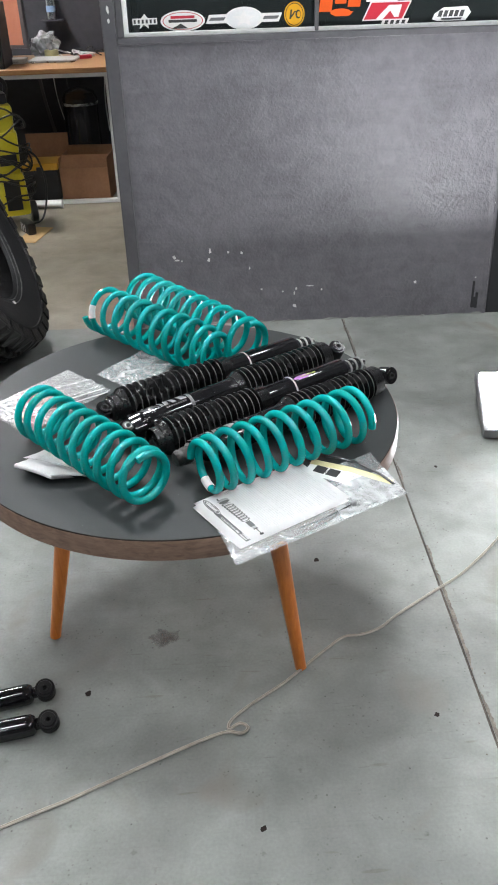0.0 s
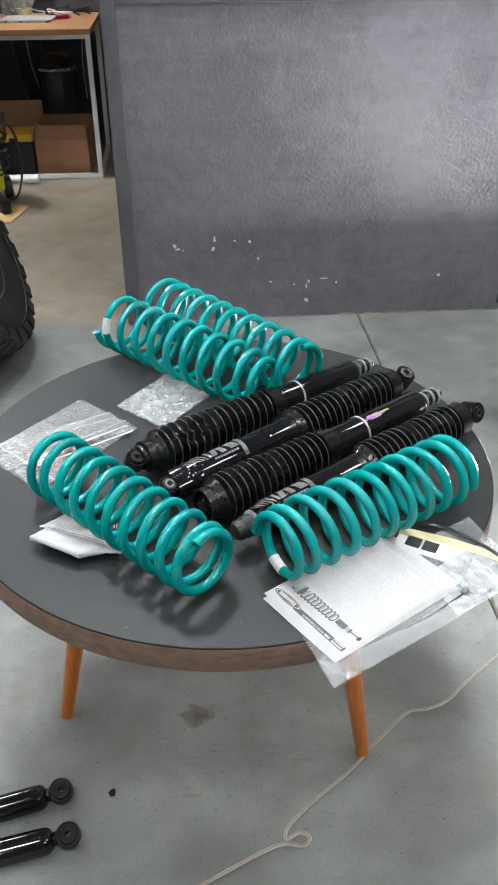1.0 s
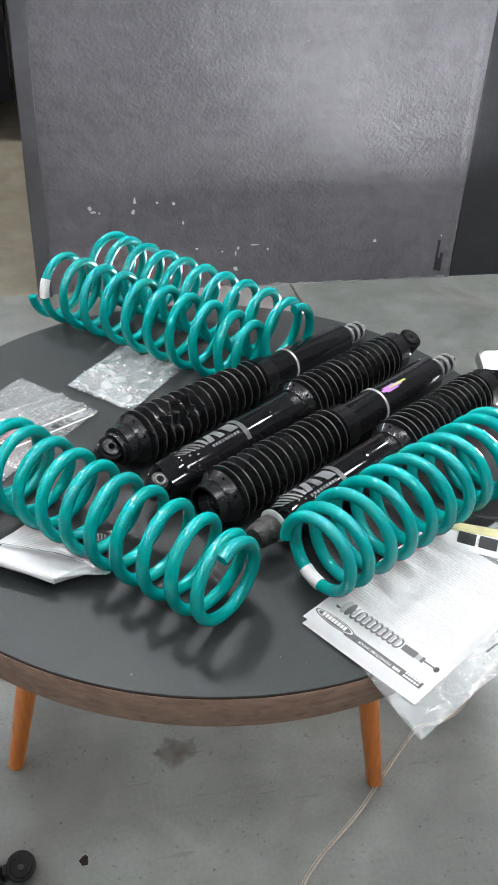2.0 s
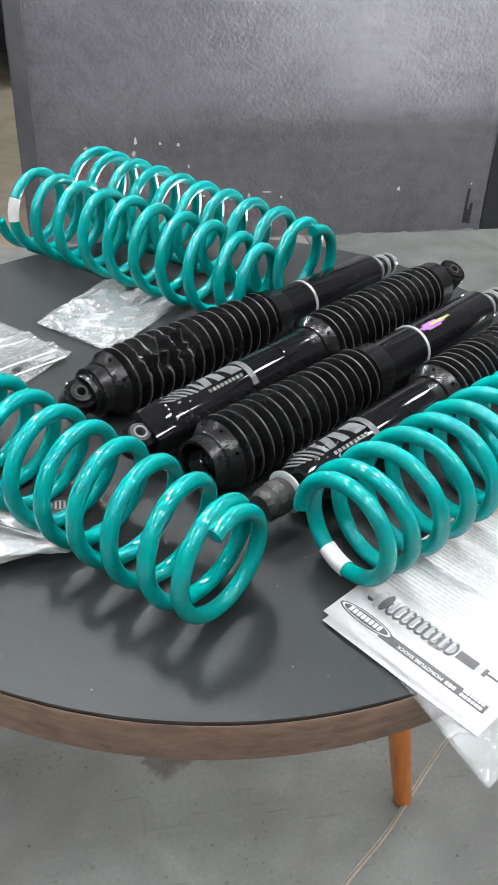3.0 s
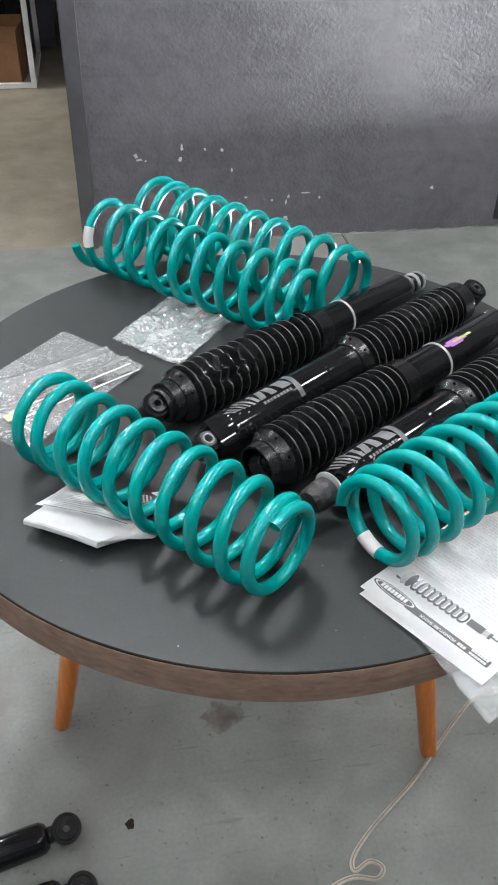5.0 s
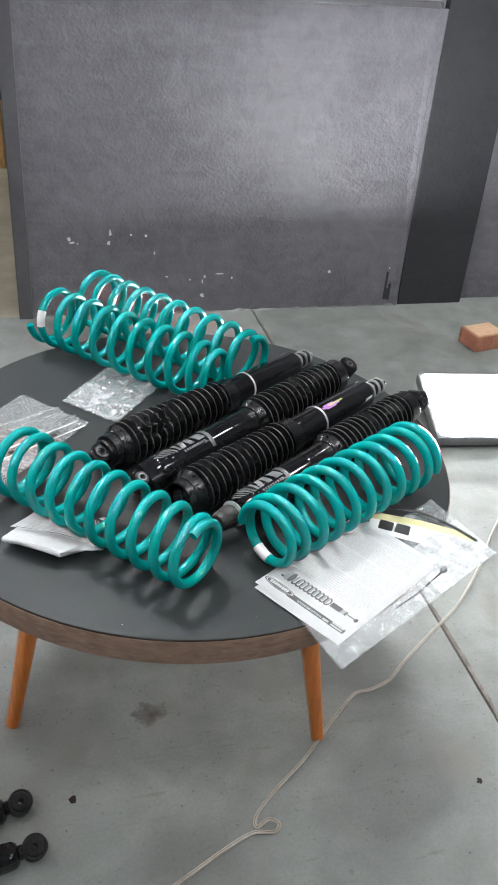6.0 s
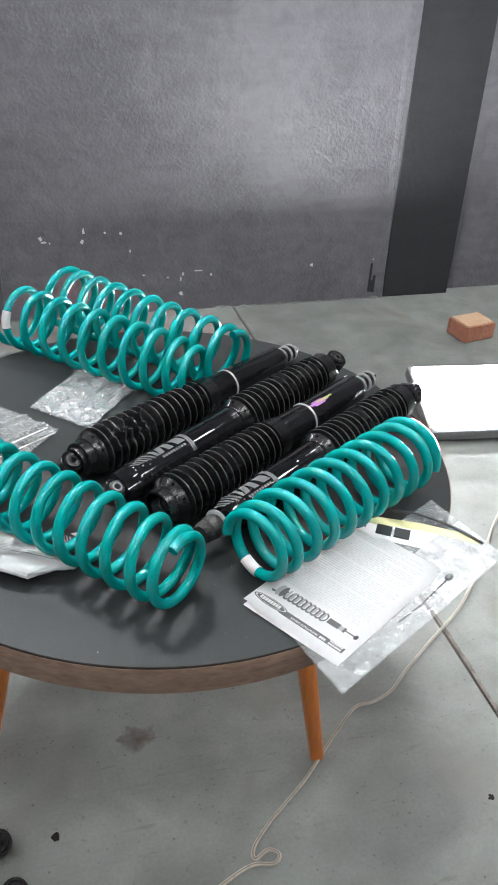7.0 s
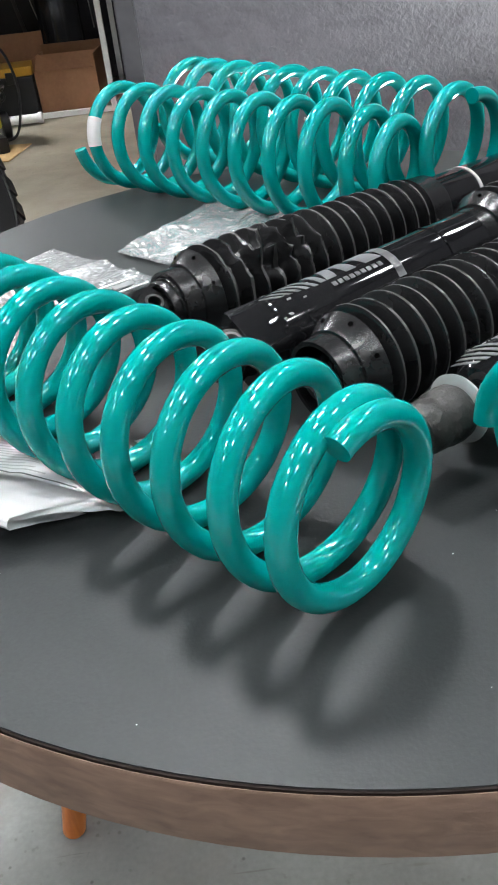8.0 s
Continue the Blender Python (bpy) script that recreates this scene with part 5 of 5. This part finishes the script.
for s in (-1, 1):
    part("bracket", boxed(s * (LW / 2 - 0.05) - 0.003, 0.19, -0.068, s * (LW / 2 - 0.05) + 0.003, 0.225, -0.0185, 0.001), M_ALU, lamp)
part("bracket", boxed(-LW / 2 + 0.04, 0.19, -0.076, LW / 2 - 0.04, 0.225, -0.0685, 0.001), M_ALU, lamp)

brick = thing("brick", "single worn fired-clay brick lying on the floor", "brick", Matrix.Translation((1.384, 3.140, 0)) @ Matrix.Rotation(radians(12), 4, "Z"))
bm = boxed(-0.066, -0.052, 0.0, 0.066, 0.052, 0.058, 0.006)
for v in bm.verts:
    v.co += Vector((noise.noise(v.co * 40), noise.noise(v.co * 40 + Vector((9, 0, 0))), noise.noise(v.co * 40 + Vector((0, 9, 0))) * 0.4)) * 0.004
    v.co.z = max(v.co.z, 0)
part("body", bm, M_BRICK, brick)
part("sandy_face", slab([(-0.060, -0.047), (0.060, -0.045), (0.061, 0.046), (-0.059, 0.047)], 0.0565, 0.0625, None, 0.002), M_BRICKT, brick, "paler sandy top face")


def old_shock(p, d, label):
    a = math.atan2(d[1], d[0])
    e = thing("old_shock_absorber", label, "shock absorber", Matrix.Translation((*p, 0.0245)) @ Matrix.Rotation(a, 4, "Z"), "old shock absorbers on the floor")
    part("body", lathe([(0.024, 0.010), (0.027, 0.017), (0.034, 0.0215), (0.046, 0.0225), (0.36, 0.0225), (0.365, 0.012)], 32), M_GLOSS, e, "scuffed black body", True)
    part("rod", lathe([(0.36, 0.007), (0.50, 0.007)], 16), M_STEEL, e, "steel rod", True)
    part("dust_tube", lathe([(0.30, 0.0238), (0.30, 0.0245), (0.49, 0.0245), (0.49, 0.0238)], 32, closed=True), M_BLACK, e, "", True)
    part("strap", lathe([(0.132, 0.0226), (0.132, 0.0236), (0.146, 0.0236), (0.146, 0.0226)], 32, closed=True), M_GREEN, e, "green band", True)
    part("neck", lathe([(0.012, 0.011), (0.028, 0.012)], 18), M_RUB, e, "", True)
    for x in (0.0, 0.505):
        eye(e, x, 62, r=0.0205, half=0.0175, bush=M_OLD, sleeve=M_OLD, metal=M_OLD)


old_shock((-0.299, 1.510), (-0.97, -0.26), "used black shock absorber lying on the concrete floor")
old_shock((-0.277, 1.425), (-0.98, -0.21), "used black shock absorber with green band on the floor")


# ---------------------------------------------------------------- tyre
tyre = thing("tyre", "black off-road tyre with chunky tread, leaning sideways on the floor", "tyre", Matrix.Translation((-0.866, 3.254, 0.424)) @ Matrix.Rotation(radians(3.4), 4, "Z") @ Matrix.Rotation(radians(-23.3), 4, "Y"))
prof = [(-0.090, 0.222), (-0.102, 0.232), (-0.108, 0.246), (-0.118, 0.27), (-0.129, 0.32), (-0.128, 0.362), (-0.114, 0.388), (-0.09, 0.398), (0.09, 0.398), (0.114, 0.388), (0.128, 0.362), (0.129, 0.32), (0.118, 0.27), (0.108, 0.246), (0.102, 0.232), (0.090, 0.222), (0.086, 0.228), (0.102, 0.28), (0.108, 0.34), (0.085, 0.378), (-0.085, 0.378), (-0.108, 0.34), (-0.102, 0.28), (-0.086, 0.228)]
part("carcass", lathe(prof, 96, closed=True), M_TYRE, tyre, "smooth black sidewall", True)
for r, x in ((0.230, 0.1018), (0.247, 0.1090), (0.352, 0.1290)):
    part("bead_line", lathe([(x, r), (x + 0.0035, r + 0.002), (x, r + 0.004)], 96, closed=True), M_PALE_RUB if r < 0.3 else M_TYRE, tyre, "paler bead ring" if r < 0.3 else "", True)


def tread_block(outline, drop):
    """One lug: a bevelled prism over the tread, dropping at the shoulder."""
    bm = slab(outline, 0.383, 0.4250, None, 0.004)
    for v in bm.verts:
        out = max(0.0, abs(v.co.x) - 0.085) / 0.05
        v.co.z -= drop * out * out + 0.8 * v.co.y * v.co.y
    return finish(bm, "tread_block", M_LUG)


LUGS = (tread_block(((-0.134, -0.030), (-0.134, 0.022), (-0.095, 0.030), (-0.060, 0.018), (-0.052, -0.006), (-0.082, -0.018)), 0.020),
        tread_block(((-0.126, -0.016), (-0.126, 0.014), (-0.088, 0.020), (-0.066, 0.010), (-0.070, -0.012), (-0.100, -0.022)), 0.026),
        tread_block(((-0.048, -0.030), (-0.040, 0.012), (-0.020, 0.030), (-0.006, 0.018), (-0.010, -0.012), (-0.028, -0.026)), 0.0),
        tread_block(((-0.044, -0.014), (-0.034, 0.018), (-0.012, 0.012), (-0.006, -0.016), (-0.026, -0.022)), 0.0))
for k in range(28):
    for me, off in zip(LUGS, (0.0, 0.52, 0.18, 0.68)):
        for flip in (0, 1):
            ob = new("tread_block", me)
            ob.matrix_basis = Matrix.Rotation(2 * math.pi * (k + off + 0.31 * flip) / 28, 4, "X") @ Matrix.Rotation(math.pi * flip, 4, "Z")
            ob.parent = tyre
part("balance_mark", boxed(0.106, -0.007, 0.2395, 0.1135, 0.007, 0.2525, 0.002), M_STICK, tyre, "small white mark", False, Matrix.Rotation(2.766, 4, "X"))


# ---------------------------------------------------------------- office
PLACE = Matrix.Translation((0.13, 0.231, 0)) @ Matrix.Rotation(radians(0.487), 4, "Z") @ Matrix.Diagonal((0.962, 0.962, 0.98, 1)) @ Matrix.Translation((-0.118, -0.222, 0))
desk = thing("desk", "wooden desk top on a white square-tube steel frame", "desk", Matrix.Translation((-1.355, 5.66, 0)))
part("desktop", boxed(-0.85, -0.01, 0.757, 0.85, 0.74, 0.785, 0.002), M_DESK, desk, "brown wood-grain top")
for x in (-0.83, 0.83):
    for y in (0.02, 0.70):
        part("leg", boxed(x - 0.0135, y - 0.0135, 0, x + 0.0135, y + 0.0135, 0.7565, 0.002), M_WHITE, desk, "white steel tube")
    part("bottom_rail", boxed(x - 0.012, 0.034, 0.0, x + 0.012, 0.6860, 0.025), M_WHITE, desk, "white steel tube")
for y in (0.02, 0.70):
    part("top_rail", boxed(-0.816, y - 0.012, 0.733, 0.816, y + 0.012, 0.7565, 0.002), M_WHITE, desk, "white steel tube")
part("bottom_rail", boxed(-0.816, 0.008, 0.0, 0.816, 0.032, 0.025, 0.002), M_WHITE, desk, "white steel tube")

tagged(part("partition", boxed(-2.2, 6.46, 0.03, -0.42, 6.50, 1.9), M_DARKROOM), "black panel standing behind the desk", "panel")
frame2 = thing("steel_frame", "white steel tube frame standing behind the desk", "frame", Matrix.Translation((-0.46, 7.30, 0)))
part("upright", boxed(-0.02, -0.02, 0, 0.02, 0.02, 1.5, 0.003), M_WHITE, frame2)
part("rail", boxed(-0.72, -0.02, 0.04, -0.0205, 0.02, 0.08, 0.003), M_WHITE, frame2)
part("panel", boxed(-0.70, 0.022, 0.085, -0.03, 0.03, 1.45), M_FRAME, frame2, "grey-blue panel")
wleg = thing("wooden_stool", "tall stool with light wooden leg and black seat edge", "stool", Matrix.Translation((-0.335, 5.66, 0)))
part("leg", tube(((0, 0, 0), (0.0, 0.01, 0.18), (0.0, 0.02, 0.36)), lambda f: 0.017 + 0.005 * f, 14), M_TWIG, wleg, "light wooden leg", True)
part("apron", boxed(-0.035, -0.005, 0.36, 0.10, 0.06, 0.75, 0.006), M_BLACK, wleg, "black upper part")
part("leg", tube(((0.16, 0.10, 0), (0.10, 0.06, 0.36)), lambda f: 0.017 + 0.005 * f, 14), M_TWIG, wleg, "light wooden leg", True)

carton = thing("carton", "open brown cardboard box on the floor under the desk", "box", Matrix.Translation((-0.735, 5.86, 0.002)) @ Matrix.Rotation(radians(-4), 4, "Z"))
part("wall", boxed(-0.155, -0.13, 0, 0.155, -0.124, 0.20, 0.001), M_CARD, carton)
part("wall", boxed(-0.155, 0.124, 0, 0.155, 0.13, 0.29, 0.001), M_CARD, carton)
for s in (-1, 1):
    part("wall", boxed(s * 0.152 - 0.003, -0.1235, 0, s * 0.152 + 0.003, 0.1235, 0.26, 0.001), M_CARD, carton)
part("base", boxed(-0.1485, -0.1235, 0, 0.1485, 0.1235, 0.005), M_CARD, carton)
part("flap", boxed(-0.15, 0, -0.003, 0.15, 0.10, 0.003), M_CARD, carton, "folded flap", False, Matrix.Translation((0, -0.127, 0.20)) @ Matrix.Rotation(radians(40), 4, "X"))
flat_card = part("cardboard_sheet", boxed(-0.14, -0.004, 0, 0.14, 0.004, 0.34, 0.001), M_CARD, None, "", False, Matrix.Translation((-1.03, 6.12, 0.002)) @ Matrix.Rotation(radians(-8), 4, "X"))
tagged(flat_card, "brown cardboard sheet leaning under the desk", "cardboard")
tool = thing("toolbox", "black plastic toolbox with amber lid on the floor", "toolbox", Matrix.Translation((-1.02, 5.84, 0.002)))
part("body", boxed(-0.11, -0.10, 0, 0.11, 0.10, 0.19, 0.01), M_BLACK, tool)
part("lid", boxed(-0.115, -0.105, 0.1905, 0.115, 0.105, 0.235, 0.012), M_AMBER, tool, "amber plastic lid")
part("latch", boxed(-0.02, -0.116, 0.16, 0.02, -0.1005, 0.215, 0.003), M_BLACK, tool)
drum = part("metal_canister", lathe([(0.03, 0.10), (0.035, 0.115), (0.54, 0.115), (0.55, 0.108), (0.575, 0.10), (0.60, 0.05), (0.60, 0.02)], 32, "z"), mottled("dark_polished_metal", (0.05, 0.05, 0.052), (0.10, 0.10, 0.10), 0.22, metal=0.8), None, "", True, Matrix.Translation((-0.79, 6.24, 0)))
tagged(drum, "dark polished metal canister under the desk", "canister")
part("band", lathe([(0.50, 0.1155), (0.50, 0.118), (0.515, 0.118), (0.515, 0.1155)], 32, "z", closed=True), M_STEEL, drum, "bright steel band", True)
part("base_ring", lathe([(0.0, 0.105), (0.0299, 0.105)], 32, "z"), M_BLACK, drum, "", True)
white_tube = part("white_tube", lathe([(-0.22, 0.016), (-0.22, 0.021), (0.20, 0.021), (0.21, 0.026), (0.225, 0.026), (0.225, 0.016)], 20, "x"), M_WHITE, None, "", True, Matrix.Translation((-1.10, 5.58, 0.026)))
tagged(white_tube, "white plastic tube lying on the office floor", "tube")
for i, pts in enumerate((((-0.98, 6.42, 0.75), (-0.96, 6.40, 0.5), (-0.90, 6.38, 0.30), (-0.82, 6.36, 0.22)), ((-1.08, 6.42, 0.75), (-1.05, 6.41, 0.5), (-1.0, 6.40, 0.25)), ((-0.62, 6.42, 0.75), (-0.64, 6.40, 0.5), (-0.63, 6.38, 0.3)), ((-0.90, 6.42, 0.75), (-0.88, 6.40, 0.55), (-0.86, 6.41, 0.30)))):
    # the second, thicker and grey, is a strut; the others are cables
    c = part("hanging_line", tube(spline(pts), 0.0032 if i != 1 else 0.011, 8), M_PALE if i not in (1, 3) else M_FRAME, None, "", True)
    tagged(c, "pale cables and a grey strut behind the desk", "cable", "cables under the desk")

cleaner = thing("pressure_washer", "yellow pressure washer wrapped in black hose", "pressure washer", Matrix.Translation((-1.115, 5.30, 0)) @ Matrix.Rotation(radians(20), 4, "Z"))
bm = bmesh.new()
box(bm, -0.085, -0.075, 0.05, 0.085, 0.075, 0.30, 0.03)
box(bm, -0.075, -0.065, 0.28, 0.080, 0.065, 0.52, 0.03)
box(bm, -0.060, -0.055, 0.50, 0.065, 0.055, 0.66, 0.03)
for v in bm.verts:
    v.co.x += 0.012 * math.sin(v.co.z * 13)
part("shell", bm, M_YEL, cleaner, "yellow plastic shell", True)
part("dark_panel", boxed(-0.045, -0.0795, 0.09, 0.045, -0.0755, 0.26, 0.002), M_BLACK, cleaner, "black front grille")
part("dark_panel", boxed(-0.045, -0.0720, 0.34, 0.055, -0.0655, 0.40, 0.003), M_BLACK, cleaner, "black control strip")
part("cap", boxed(-0.05, -0.05, 0.6605, 0.055, 0.05, 0.72, 0.018), M_BLACK, cleaner, "black top cap", True)
part("handle", tube(spline(((-0.05, 0, 0.68), (-0.06, 0, 0.77), (0, 0, 0.80), (0.06, 0, 0.76), (0.05, 0, 0.68))), 0.013, 10), M_BLACK, cleaner, "black handle", True)
rnd = random.Random(12)
for k in range(13):
    z0, rr, t0 = 0.16 + 0.036 * k + rnd.uniform(-0.03, 0.03), 0.100 + rnd.uniform(0, 0.035), rnd.uniform(-1.2, 1.2)
    ring = [(rr * math.cos(a) + 0.015, rr * 0.92 * math.sin(a), z0 + t0 * 0.075 * math.cos(a + k) + 0.014 * math.sin(3 * a + k)) for a in np.linspace(0, 2 * math.pi, 36)]
    part("hose_loop", tube(ring, 0.0052, 8), M_BLACK, cleaner, "black hose", True)
part("hose_tail", tube(spline(((0.10, -0.03, 0.42), (0.17, -0.05, 0.36), (0.20, -0.05, 0.20), (0.15, -0.08, 0.03), (0.05, -0.12, 0.008))), 0.006, 8), M_BLACK, cleaner, "black hose", True)
for s in (-1, 1):
    part("wheel", lathe([(-0.02, 0.01), (-0.02, 0.055), (-0.015, 0.062), (0.015, 0.062), (0.02, 0.055), (0.02, 0.01)], 24, "x"), M_BLACK, cleaner, "black wheel", True, Matrix.Translation((s * 0.107, -0.03, 0.062)))
gun = thing("spray_gun", "black spray gun with pale stripes on the office floor", "spray gun", Matrix.Translation((-1.00, 5.08, 0.0)) @ Matrix.Rotation(radians(-60), 4, "Z"))
part("grip", boxed(-0.07, -0.025, 0.0, 0.07, 0.025, 0.07, 0.014), M_BLACK, gun, "", True)
for k in range(3):
    part("stripe", boxed(-0.045 + 0.03 * k, -0.0275, 0.015, -0.035 + 0.03 * k, -0.0255, 0.055, 0.0005), M_STICK, gun, "pale stripe")
tagged(part("cardboard_piece", boxed(-0.06, -0.14, 0.0, 0.06, 0.14, 0.004, 0.001), M_CARD2, None, "", False, Matrix.Translation((-0.96, 5.03, 0)) @ Matrix.Rotation(radians(-12), 4, "Z")), "tan cardboard scrap on the office floor", "cardboard")

# on the desk
ZD = 0.785
lap = thing("laptop", "closed silver laptop lying on the desk", "laptop", Matrix.Translation((-0.88, 6.02, ZD)) @ Matrix.Rotation(radians(-4), 4, "Z"))
part("base", boxed(-0.145, -0.10, 0.003, 0.145, 0.10, 0.011, 0.003), M_STEEL, lap)
part("lid", boxed(-0.145, -0.10, 0.0113, 0.145, 0.10, 0.018, 0.003), mottled("silver_lid", (0.50, 0.50, 0.51), (0.6, 0.6, 0.61), 0.35, metal=0.3), lap)
for x in (-0.12, 0.12):
    for y in (-0.08, 0.08):
        part("foot", boxed(x - 0.008, y - 0.008, 0, x + 0.008, y + 0.008, 0.003), M_BLACK, lap)
mon = thing("monitor", "black computer monitor with salmon screen on the desk", "monitor", Matrix.Translation((-1.15, 6.12, ZD)) @ Matrix.Rotation(radians(-18), 4, "Z"))
part("casing", boxed(-0.24, -0.012, 0.07, 0.11, 0.02, 0.40, 0.006), M_FRAME, mon)
part("screen", boxed(-0.22, -0.0150, 0.09, 0.085, -0.0125, 0.385), M_SCREEN, mon, "salmon-coloured picture")
part("stand", boxed(-0.10, 0.0205, 0.006, -0.04, 0.05, 0.25, 0.004), M_BLACK, mon)
part("base", boxed(-0.17, -0.06, 0, 0.03, 0.12, 0.0055, 0.002), M_BLACK, mon)
pc = thing("computer_tower", "black computer tower standing on the desk", "computer", Matrix.Translation((-1.20, 5.80, ZD)))
part("case", boxed(-0.09, -0.10, 0, 0.075, 0.14, 0.34, 0.006), M_BLACK, pc)
part("front_panel", boxed(-0.08, -0.106, 0.01, 0.065, -0.1005, 0.33, 0.002), M_GLOSS, pc)
bm = bmesh.new()
bmesh.ops.create_icosphere(bm, subdivisions=4, radius=0.09)
for v in bm.verts:
    v.co *= 1 + 0.35 * noise.noise(v.co * 22) + 0.15 * noise.noise(v.co * 60)
    v.co.z = max(v.co.z * 0.9 + 0.06, 0.001)
tagged(part("carrier_bag", bm, M_SACK, None, "", True, Matrix.Translation((-0.98, 6.32, ZD))), "crumpled white plastic carrier bag on the desk", "plastic bag")
tape = part("tape_roll", lathe([(0, 0.028), (0, 0.045), (0.045, 0.045), (0.045, 0.028)], 28, "z", closed=True), M_CREAM, None, "", True, Matrix.Translation((-0.93, 6.22, ZD)))
tagged(tape, "roll of pale yellow tape on the desk", "tape roll")
rout = thing("router", "white box router with cables on the desk", "router", Matrix.Translation((-1.12, 5.98, ZD)))
part("case", boxed(-0.07, -0.05, 0, 0.07, 0.05, 0.028, 0.006), M_WHITE, rout)
part("lamp_strip", boxed(-0.05, -0.0512, 0.01, 0.03, -0.0502, 0.014), M_GREY, rout)
rnd = random.Random(3)
for k in range(7):
    cx, cy = rnd.uniform(-0.92, -0.62), rnd.uniform(6.12, 6.36)
    pts = [(cx + rnd.uniform(-0.09, 0.09), cy + rnd.uniform(-0.05, 0.05), ZD + 0.006 + rnd.uniform(0, 0.035) * (0 < j < 5)) for j in range(6)]
    tagged(part("desk_cable", tube(spline(pts), 0.004, 7), M_BLACK if k % 3 else M_WHITE, None, "", True), "tangled cable on the desk", "cable", "cables on the desk")
pens = part("small_parts", boxed(-0.04, -0.02, 0, 0.04, 0.02, 0.022, 0.006), M_RED, None, "", False, Matrix.Translation((-0.70, 6.10, ZD)) @ Matrix.Rotation(0.4, 4, "Z"))
tagged(pens, "small dark red box among cables on the desk", "box")
ledge = thing("wall_shelf", "small dark ledge fixed to the panel behind the desk", "shelf", Matrix.Translation((-0.93, 6.46, 0.985)))
part("board", boxed(-0.07, -0.09, -0.008, 0.07, -0.0005, 0, 0.001), M_DARKROOM, ledge)
drink = thing("water_bottle", "small clear plastic bottle with blue cap", "bottle", Matrix.Translation((-0.93, 6.415, 0.985)))
part("body", lathe([(0, 0.02), (0.004, 0.028), (0.05, 0.027), (0.06, 0.029), (0.11, 0.028), (0.135, 0.014), (0.15, 0.012)], 20, "z"), M_FILM, drink, "clear plastic", True)
part("label", lathe([(0.045, 0.0294), (0.045, 0.0302), (0.080, 0.0302), (0.080, 0.0294)], 20, "z", closed=True), plain("pale_blue_label", (0.35, 0.5, 0.75), 0.4), drink, "pale blue label", True)
part("cap", lathe([(0.1502, 0.0145), (0.166, 0.0145)], 16, "z"), plain("blue_cap", (0.05, 0.16, 0.5), 0.4), drink, "blue cap", True)
